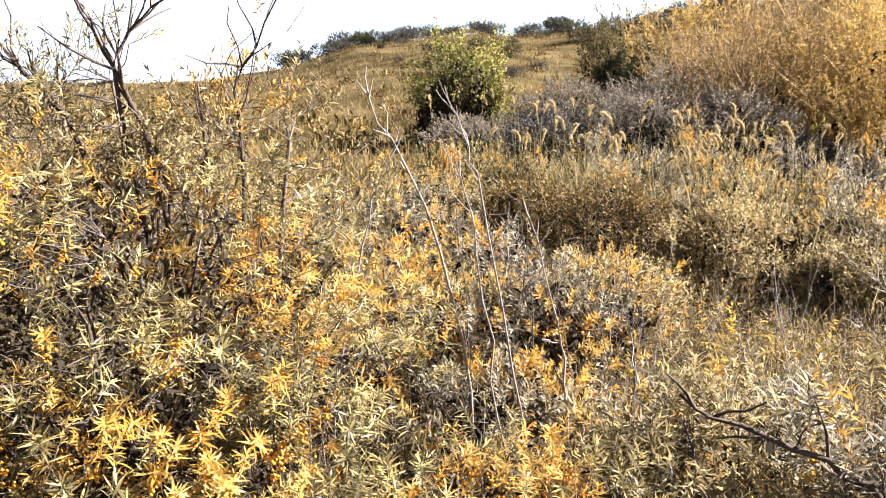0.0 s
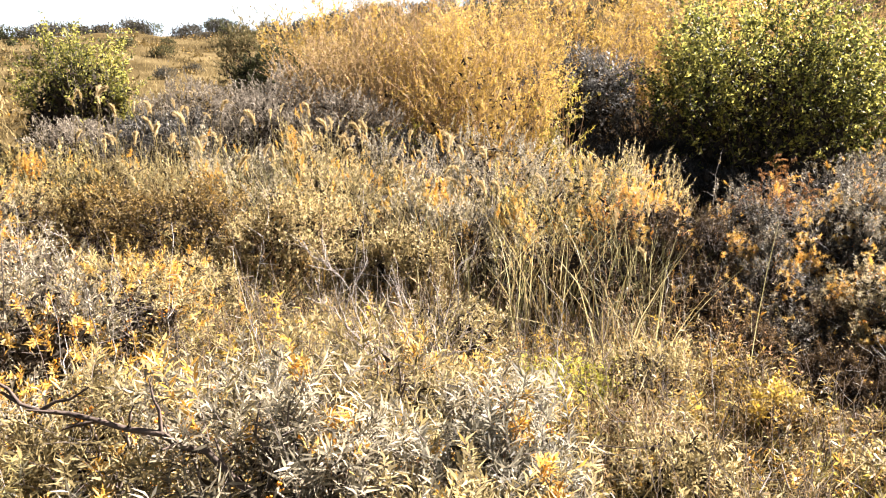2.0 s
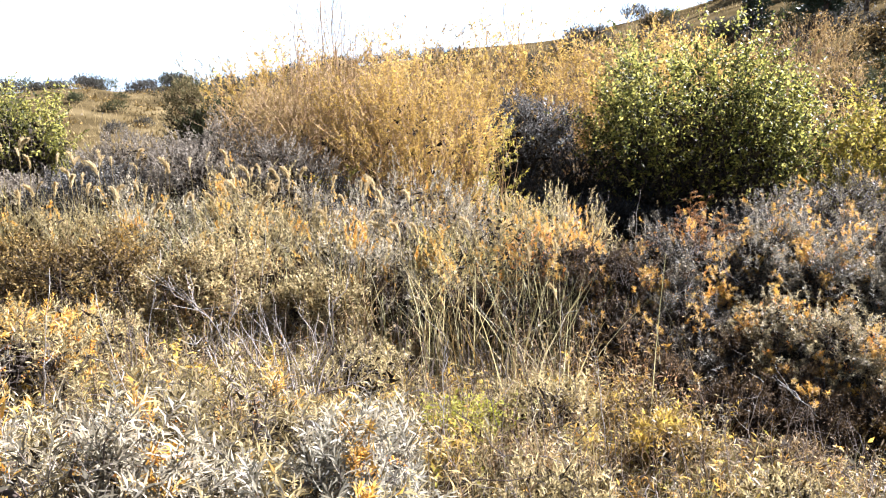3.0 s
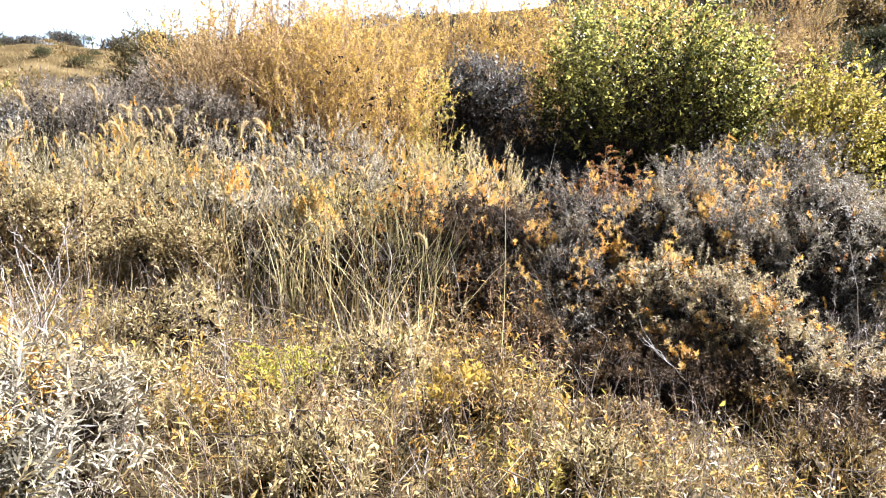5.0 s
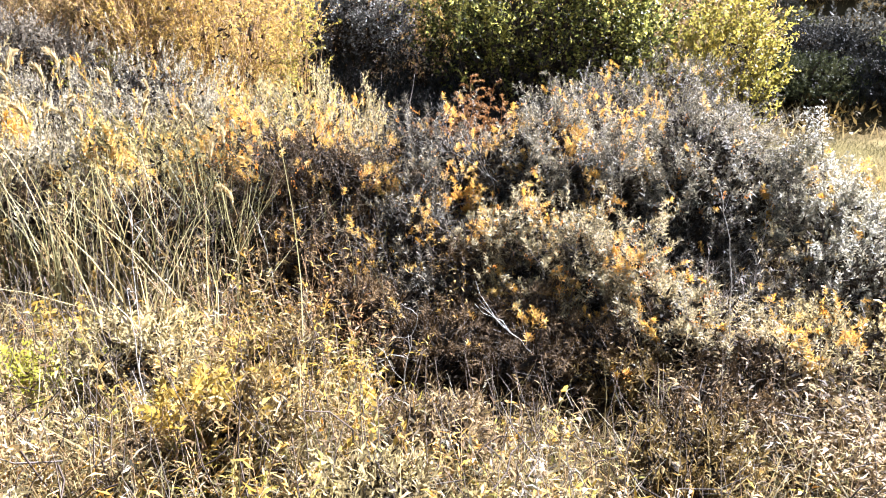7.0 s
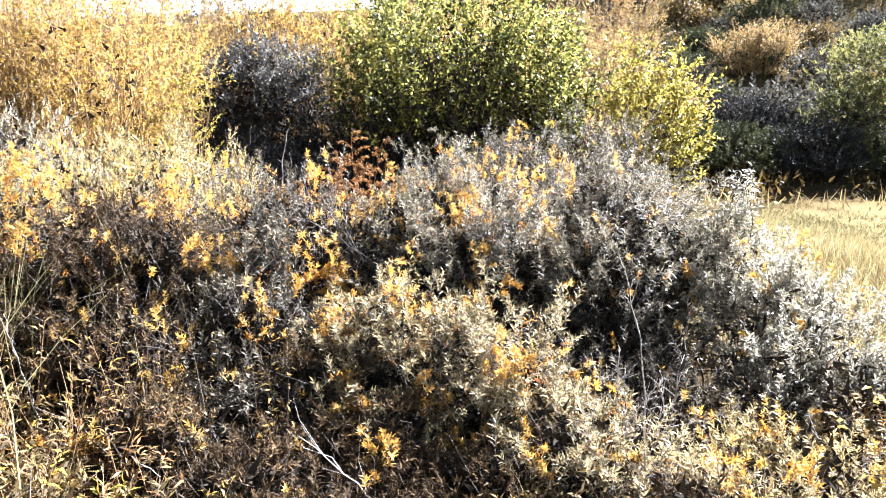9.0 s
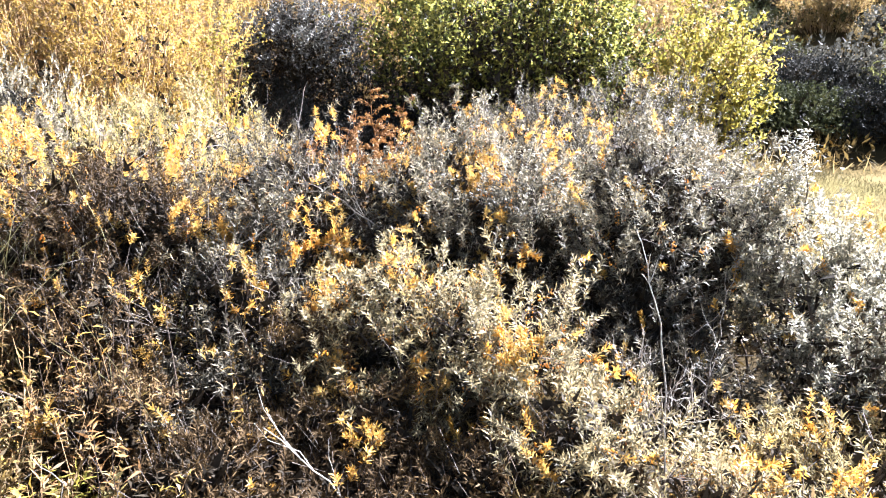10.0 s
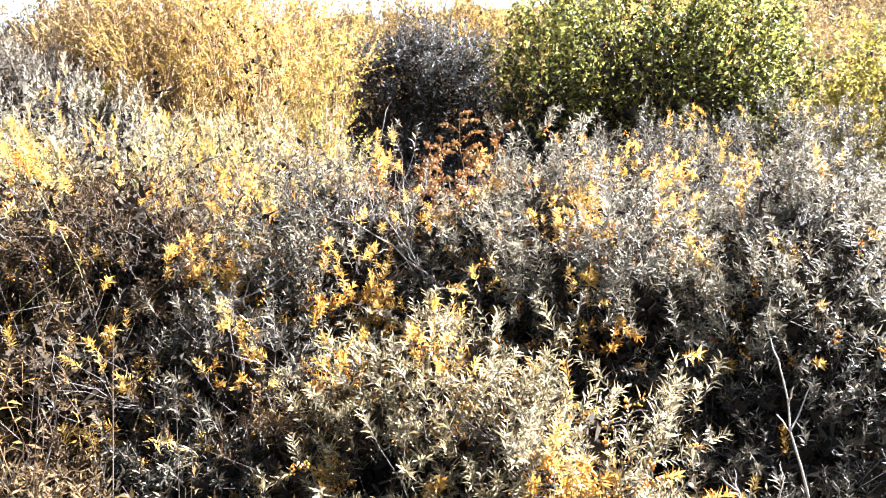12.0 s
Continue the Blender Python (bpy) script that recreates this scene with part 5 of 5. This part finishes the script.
wand_shrub("willow_shrub", "slender young willow with yellow-green leaves", 8.0, 11.1, 2.6, 0.38, 18, LIME, BARK_TAN, 72, foot=0.3, twigs=16, per=14, leaf_w=0.02, twig=0.3)
wand_shrub("willow_shrub", "low young willow with green and yellow leaves", 5.15, 11.35, 1.75, 0.4, 14, LIME, BARK_TAN, 173, foot=0.3, twigs=14, per=14, leaf_w=0.022, twig=0.3)
wand_shrub("willow_shrub", "large green and yellow leafy willow", 13.5, 12.3, 4.7, 2.4, 130, GREEN, BARK_DARK, 73, core=8000, foot=0.55, low=0.22, twigs=27, per=16, leaf_len=0.085, leaf_w=0.042, twig=0.6)
wand_shrub("willow_shrub", "yellow-green leafy willow beside the large one", 16.6, 10.4, 3.1, 1.2, 60, LIME, BARK, 74, twigs=20, per=16, leaf_len=0.085, leaf_w=0.036, core=700)
wand_shrub("willow_shrub", "thin bare wands standing above a willow", 5.9, 13.6, 4.8, 0.95, 40, RUSSET, BARK_TAN, 172, foot=0.5, twigs=13, per=4, tops=0.4, edge=0.75)
# The dense core paints this shrub's inner shade.
bush("grey_shrub", "dark slate-grey shrub with shade-coloured leaves inside", 10.7, 14.8, [(0, 0, 1.6, 1.7, 1.3, 1.2)], 1500, GREY_SILVER, BARK_DARK, 75, shoot_len=0.35, per=20, leaf_len=0.085, leaf_w=0.02, core=3.0, hollow=0.5, group="shrubs behind")
for i, (bx, by, h, sp, mt) in enumerate([(13.2, 19.6, 5.2, 2.3, GOLD), (15.9, 19.0, 5.0, 2.3, GOLD), (10.6, 19.6, 4.8, 2.2, RUSSET), (19.2, 18.6, 4.5, 2.4, GOLD), (23, 19, 3.6, 2.4, RUSSET), (21.5, 14.4, 2.6, 1.6, RUSSET), (29.8, 10.9, 2.0, 1.7, RUSSET), (24.5, 23, 3.6, 2.3, GOLD), (28, 20.5, 2.2, 1.8, RUSSET), (31, 24, 3.8, 2.6, RUSSET), (26, 27.5, 4.0, 2.5, GOLD), (33, 18, 1.8, 1.6, RUSSET), (21, 25, 4.0, 2.4, RUSSET), (5.8, 17.0, 3.0, 1.6, RUSSET), (6.4, 19.6, 4.3, 1.9, GOLD), (8.2, 20.5, 4.2, 2.0, RUSSET)]):
    wand_shrub("willow_shrub", "golden-brown willow farther up the slope", bx, by, h, sp, 110, mt, BARK_TAN, 160 + i, twigs=15, per=12, leaf_len=0.09, leaf_w=0.025, far=True)
for i, (bx, by, h, rr) in enumerate([(4.5, 12.0, 1.9, 1.1), (3.2, 12.4, 1.7, 1.1), (1.7, 12.6, 1.2, 1.0), (3.9, 14.0, 2.1, 1.2), (2.3, 14.8, 1.6, 1.1), (6.1, 11.0, 1.2, 0.8), (5.3, 11.4, 1.5, 0.8), (0.6, 14.0, 1.0, 1.1)]):
    bush("grey_shrub", "grey-brown leafless-looking scrub bush", bx, by, [(0, 0, h * 0.5, rr, rr * 0.9, h * 0.52)], 900, (SCRUB, SCRUB, GREY_SILVER, SCRUB)[i % 4], BARK, 77 + i, shoot_len=0.26, per=14, leaf_len=0.06, leaf_w=0.018, group="shrubs behind", stray=0.2, far=True)
bush("dark_shrub", "dark blackish-green shrub on the slope", 4.55, 22.0, [(0, 0, 1.0, 0.6, 0.5, 0.95), (0.25, 0, 1.5, 0.45, 0.4, 0.8)], 300, FAR_GREEN, BARK_DARK, 174, far=True, shoot_len=0.4, per=13, leaf_len=0.1, leaf_w=0.03, stray=0.5, core=3.0, group="shrubs behind")
bush("brown_shrub", "broad olive-brown shrub on the slope", 5.3, 23.4, [(0, 0, 1.7, 1.3, 1.1, 1.55), (-0.75, 0, 1.6, 0.8, 0.8, 1.45), (0.9, 0, 1.3, 1.0, 0.9, 1.3)], 1000, DUSTY_OLIVE, BARK_TAN, 175, far=True, shoot_len=0.4, per=14, leaf_len=0.1, leaf_w=0.03, core=1.0, stray=0.4, group="shrubs behind")
wand_shrub("willow_shrub", "rounded yellow-green shrub on the slope", 0.4, 18, 2.5, 1.25, 60, GREEN, BARK, 89, twigs=16, per=16, leaf_len=0.08, leaf_w=0.03, core=3500, lumpy=1.3)
bush("dark_shrub", "dark green juniper-like shrub", 4.6, 18, [(0, 0, 1.2, 0.7, 0.75, 1.25), (0.6, 0.2, 0.9, 0.7, 0.7, 0.9)], 800, FAR_GREEN, BARK_DARK, 88, shoot_len=0.35, per=14, leaf_len=0.1, leaf_w=0.03, group="shrubs behind")

# Added dark shrubs: leaf colour stands in for the shade under the willows.
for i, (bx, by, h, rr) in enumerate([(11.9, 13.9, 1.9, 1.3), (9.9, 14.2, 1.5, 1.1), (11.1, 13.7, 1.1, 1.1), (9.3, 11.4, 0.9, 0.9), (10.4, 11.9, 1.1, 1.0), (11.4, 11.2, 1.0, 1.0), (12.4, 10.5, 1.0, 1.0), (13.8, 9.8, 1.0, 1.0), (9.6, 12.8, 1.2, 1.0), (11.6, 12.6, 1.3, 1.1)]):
    bush("dark_shrub", "low undergrowth with the willows' shade painted into its leaves", bx, by, [(0, 0, h * 0.48, rr, rr, h * 0.52)], 450, SHADE_GREY, BARK_DARK, 820 + i, shoot_len=0.25, per=14, leaf_len=0.08, leaf_w=0.02, group="shrubs behind", gaps=0, core=2.5, far=True)

# ---------------------------------------------------------------- across the meadow
bush("far_tree", "rounded grey-green tree across the meadow", 26.5, 10.6, [(0, 0, 2.0, 1.55, 1.55, 1.4), (0, 0, 0.9, 1.85, 1.7, 1.2)], 1100, DUSTY_GREEN, BARK, 85, far=True, shoot_len=0.4, per=14, leaf_len=0.11, leaf_w=0.04, gaps=0, core=0.2, group="trees across the meadow", category="tree")
# Every third bush has the shadow band's shade put into its leaf colour.
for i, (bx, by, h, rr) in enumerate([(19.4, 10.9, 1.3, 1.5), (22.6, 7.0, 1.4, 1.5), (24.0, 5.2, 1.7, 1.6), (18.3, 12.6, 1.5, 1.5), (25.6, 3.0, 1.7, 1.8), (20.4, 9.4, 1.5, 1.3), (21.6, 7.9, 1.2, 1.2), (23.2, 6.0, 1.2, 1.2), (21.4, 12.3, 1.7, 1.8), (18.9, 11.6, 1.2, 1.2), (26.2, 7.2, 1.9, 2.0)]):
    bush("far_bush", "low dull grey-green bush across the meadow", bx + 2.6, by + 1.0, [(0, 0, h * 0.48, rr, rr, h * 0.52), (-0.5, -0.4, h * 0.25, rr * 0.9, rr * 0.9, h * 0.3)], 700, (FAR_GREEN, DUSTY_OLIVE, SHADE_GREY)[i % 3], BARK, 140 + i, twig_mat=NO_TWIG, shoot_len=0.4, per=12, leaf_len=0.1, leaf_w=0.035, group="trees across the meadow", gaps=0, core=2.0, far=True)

# ---------------------------------------------------------------- hillside
rng = np.random.default_rng(90)
proto = [bush("hill_shrub", "dull rounded shrub on the grassy hillside", 10 + 3 * k, 60 + k, [(0, 0, 0.8, 1.5, 1.4, 0.95), (0.9, 0.3, 0.6, 1.0, 1.0, 0.7)], 210, [FAR_GREEN, HILL_GREY, HILL_GREY, OLIVE][k], BARK_DARK, 91 + k, shoot_len=0.5, per=9, leaf_len=0.15, leaf_w=0.065, far=True, group="hillside shrubs", limbs=3, gaps=0, twig_mat=NO_TWIG, core=1.0) for k in range(4)]
for i in range(190):
    az = rng.uniform(-14, 80) if i < 60 else rng.uniform(-14, 24) if i < 130 else rng.uniform(32, 82)
    d = rng.uniform(24, 86) if az > 25 else rng.choice([rng.uniform(80, 88), rng.uniform(35, 88)])
    px, py = 4 + d * math.sin(radians(az)), d * math.cos(radians(az))
    copy_thing(proto[i % 3], pose(px, py, gz(px, py) - 0.1, 0, 0, rng.uniform(0, 360)) @ Matrix.Scale(rng.uniform(0.45, 1.1) if az > 25 or d > 76 else rng.uniform(0.25, 0.55), 4))
for i in range(130):
    az, d = (rng.uniform(42, 76), rng.uniform(25, 44)) if i < 85 else (rng.uniform(22, 60), rng.uniform(38, 64))
    px, py = 4 + d * math.sin(radians(az)), d * math.cos(radians(az))
    copy_thing(proto[(0, 1, 3)[i % 3]], pose(px, py, gz(px, py) - 0.1, 0, 0, rng.uniform(0, 360)) @ Matrix.Scale(rng.uniform(0.6, 1.1), 4))
for i in range(10):
    az, d = 45 + 2.0 * i + rng.uniform(-1, 1), rng.uniform(46, 58)
    px, py = 4 + d * math.sin(radians(az)), d * math.cos(radians(az))
    pine(px, py, rng.uniform(3.5, 6), 740 + i)
for i in range(9):
    az, d = 47 + 2.2 * i + rng.uniform(-1, 1), rng.uniform(70, 86)
    px, py = 4 + d * math.sin(radians(az)), d * math.cos(radians(az))
    pine(px, py, rng.uniform(5, 8), 700 + i)

# ---------------------------------------------------------------- dead stalks and small plants
for pts, r, k, mt in (([(-0.42, 2.6, 0.3), (-0.34, 2.6, 0.82), (-0.25, 2.6, 1.12), (-0.16, 2.6, 1.41)], 0.0065, 1, TWIG_PALE), ([(0.12, 2.62, 0.1), (0.07, 2.6, 0.61), (-0.04, 2.6, 1.08), (-0.18, 2.6, 1.39), (-0.29, 2.6, 1.57)], 0.0075, 2, TWIG_PALE), ([(0.2, 2.65, 0.2), (0.1, 2.6, 1.04), (0.03, 2.6, 1.35)], 0.005, 3, TWIG_PALE), ([(0.44, 2.6, 0.0), (0.42, 2.6, 0.48), (0.39, 2.6, 0.75), (0.29, 2.6, 1.1)], 0.0065, 6, TWIG_PALE), ([(0.28, 2.6, 0.3), (0.12, 2.6, 1.21), (0.08, 2.6, 1.36), (0.01, 2.6, 1.55)], 0.005, 7, TWIG_PALE)):
    weed_stalk("tall dry leafless weed stalk", pts, r, k, mat=mt, side=6, side_len=0.12)
for i, (sx, sy, tx, h) in enumerate([(0.1, 3.4, 0.02, 1.25), (0.4, 3.3, 0.32, 1.05), (0.82, 3.2, 0.74, 0.8), (0.3, 3.8, 0.42, 1.1), (0.95, 3.7, 0.85, 0.85)]):
    weed_stalk("tall dry leafless weed stalk", [(sx, sy, gz(sx, sy) - 0.03), (0.5 * sx + 0.5 * tx + 0.03, sy, 0.5 * h), (tx, sy, h)], 0.0045, 30 + i, side=7, mat=TWIG_GREY)
weed_stalk("dead dark branch leaning over low shrubs", [(1.35, 1.8, 0.2), (1.1, 1.82, 0.5), (0.93, 1.85, 0.6), (0.73, 1.88, 0.68), (0.6, 1.9, 0.74)], 0.013, 4, side=9, mat=BARK_DARK, group="dead branches", name="dead_branch")
rng = np.random.default_rng(600)
for i in range(40):
    sx, sy = rng.uniform(-0.6, 5.5), rng.uniform(2.8, 6.0)
    z0, h = gz(sx, sy), rng.uniform(0.5, 1.0)
    dx, dy = rng.normal(0, 0.12, 2)
    weed_stalk("thin dry weed stalk standing in herbs", [(sx, sy, z0 - 0.03), (sx + dx * 0.4, sy + dy * 0.4, z0 + h * 0.5), (sx + dx, sy + dy, z0 + h)], 0.0035, 610 + i, mat=BARK if i % 2 else BARK_PALE, side=6)
for i in range(34):
    sx, sy = rng.uniform(0.2, 5.4), rng.uniform(2.3, 5.0)
    herb("yellow_herb", "small bright yellow-leaved herb in dry grass", sx, sy, 0.1, 5, 0.32, HERB, 660 + i, per=12, leaf_len=0.05, leaf_w=0.018)
for i, (bx, by, h, n, mt) in enumerate([(4.75, 4.05, 0.5, 18, GOLD_SHOOT), (5.0, 3.8, 0.45, 16, RUST), (4.6, 4.4, 0.55, 20, LITTER), (4.95, 4.35, 0.6, 18, TAN), (4.35, 3.95, 0.45, 16, YELLOWING), (5.15, 4.15, 0.55, 14, GOLD_SHOOT)]):
    herb("tall_dry_herb", "sunlit orange-brown withered herbs before the thicket", bx, by, 0.34, n, h, mt, 840 + i, group="withered herbs", per=12, leaf_len=0.055, leaf_w=0.009)
bush("flowering_herb", "loose golden yellow leafy herb among withered herbs", 3.94, 2.52, [(0, 0, 0.42, 0.16, 0.12, 0.07), (0.1, 0.04, 0.38, 0.09, 0.09, 0.08), (-0.12, -0.03, 0.36, 0.08, 0.08, 0.08)], 44, HERB, BARK_TAN, 655, shoot_len=0.1, per=12, leaf_len=0.042, leaf_w=0.011, limbs=8, limb_r=0.004, group="yellow herbs", category="plant", gaps=0.1, gap_size=0.2, core=0, stray=0.6, bare=0.0)
herb("yellow_herb", "bright yellow-green leafy plant beside the meadow", 7.6, 2.0, 0.16, 8, 0.45, HERB, 656, per=12, leaf_len=0.045, leaf_w=0.022)
for i, (sx, sy, h) in enumerate([(7.3, 5.6, 1.5), (6.85, 6.0, 1.35), (7.7, 6.1, 1.6), (7.05, 5.75, 1.3), (7.5, 5.95, 1.42)]):
    dock("rusty brown dock with dry seed stalks", sx, sy, h, 680 + i)

rng = np.random.default_rng(1300)
for i in range(64):
    sx, sy = rng.uniform(2.6, 5.2), rng.uniform(1.35, 3.7)
    mt = (PALE, OLIVE, LIME, STRAWY, TAN, SHADE_BROWN, LITTER, HERB, SHADE_BROWN, GOLD_SHOOT)[i % 10]
    herb("leafy_herb", "broad-leaved withered herb in the dry grass", sx, sy, rng.uniform(0.12, 0.3), 9, rng.uniform(0.16, 0.38), mt, 1310 + i, per=18, leaf_len=0.055, leaf_w=0.0095, lean=0.5, group="leafy herbs")
for i in range(22):
    sx, sy = rng.uniform(7.6, 10.4), rng.uniform(0.9, 2.4)
    herb("meadow_herb", "tall pale dry herb at the edge of the meadow", sx, sy, 0.35, 12, rng.uniform(0.35, 0.6), (PALE, STRAWY, LITTER, TAN)[i % 4], 1400 + i, per=14, leaf_len=0.045, leaf_w=0.01, lean=0.25, group="meadow herbs")
rng = np.random.default_rng(1700)
for i in range(16):
    sx, sy = rng.uniform(4.35, 4.95), rng.uniform(2.9, 4.1)
    herb("tall_dry_herb", "sunlit straw and yellow herbs before the thicket", sx, sy, 0.24, 12, rng.uniform(0.3, 0.5), (YELLOWING, STRAW, HERB, LITTER)[i % 4], 1710 + i, group="withered herbs", per=14, leaf_len=0.05, leaf_w=0.008, lean=0.35)
herb("moss_plant", "patch of soft bright green moss-like leaves", 3.43, 3.62, 0.34, 120, 0.24, MOSS, 657, per=16, leaf_len=0.035, leaf_w=0.01, group="green plants")
weed_stalk("bleached dead branch standing before dark bush", [(6.9, 2.62, -0.85), (6.85, 2.6, -0.3), (6.79, 2.6, 0.02), (6.7, 2.6, 0.28)], 0.0045, 41, side=4, group="dead branches", name="dead_branch", side_len=0.12)
weed_stalk("bleached forked branch lying before the thicket", [(5.95, 2.95, -0.78), (5.78, 3.06, -0.52), (5.6, 3.2, -0.32)], 0.0042, 42, side=4, group="dead branches", name="dead_branch", side_len=0.25)
for pts, r, k, n in (
        ([(5.62, 4.5, -0.62), (5.66, 4.56, -0.4), (5.78, 4.61, -0.21), (5.96, 4.64, -0.04), (6.19, 4.62, 0.07)], 0.008, 61, 5),
        ([(7.05, 4.62, -0.2), (6.88, 4.7, -0.05), (6.71, 4.79, 0.08), (6.57, 4.86, 0.21), (6.42, 4.91, 0.24)], 0.006, 62, 8),
        ([(6.84, 4.64, -0.4), (6.82, 4.69, -0.18), (6.81, 4.74, 0.0), (6.69, 4.82, 0.2)], 0.006, 63, 8),
        ([(7.5, 4.2, -0.6), (7.41, 4.25, -0.47), (7.29, 4.3, -0.33), (7.12, 4.35, -0.2)], 0.005, 64, 5),
        ([(7.15, 6.5, -0.9), (7.16, 6.56, 0.07), (7.19, 6.59, 0.49), (7.27, 6.57, 0.76)], 0.007, 65, 3),
        ([(7.4, 2.88, -0.95), (7.46, 2.9, -0.53), (7.56, 2.92, -0.33), (7.62, 2.96, -0.12)], 0.0045, 66, 8)):
    weed_stalk("bleached grey dead branch caught in the thicket", pts, r, k, side=n, mat=TWIG_PALE, group="dead branches", name="dead_branch", side_len=0.18)
bush(SB, "tall arching silvery shoots on the thicket's shoulder", 8.93, 3.5, [(0, 0, 1.25, 0.16, 0.16, 0.34), (-0.12, 0.1, 1.1, 0.14, 0.14, 0.3)], 40, SILVER_BRIGHT, BARK_DARK, 171, shoot_len=0.34, per=34, leaf_len=0.055, leaf_w=0.0075, up=1.3, angle=(45, 80), droop=0.45, limbs=8, limb_r=0.008, gaps=0, core=0, twig_mat=BARK_DARK)
for i, (sx, sy, h) in enumerate([(8.3, 1.95, 0.55), (8.75, 1.75, 0.5), (9.2, 1.9, 0.45), (7.75, 2.1, 0.5)]):
    herb("yellow_herb", "bright yellow-leaved plant at the edge of the meadow", sx, sy, 0.2, 9, h, HERB, 1450 + i, per=12, leaf_len=0.05, leaf_w=0.024, group="yellow herbs")
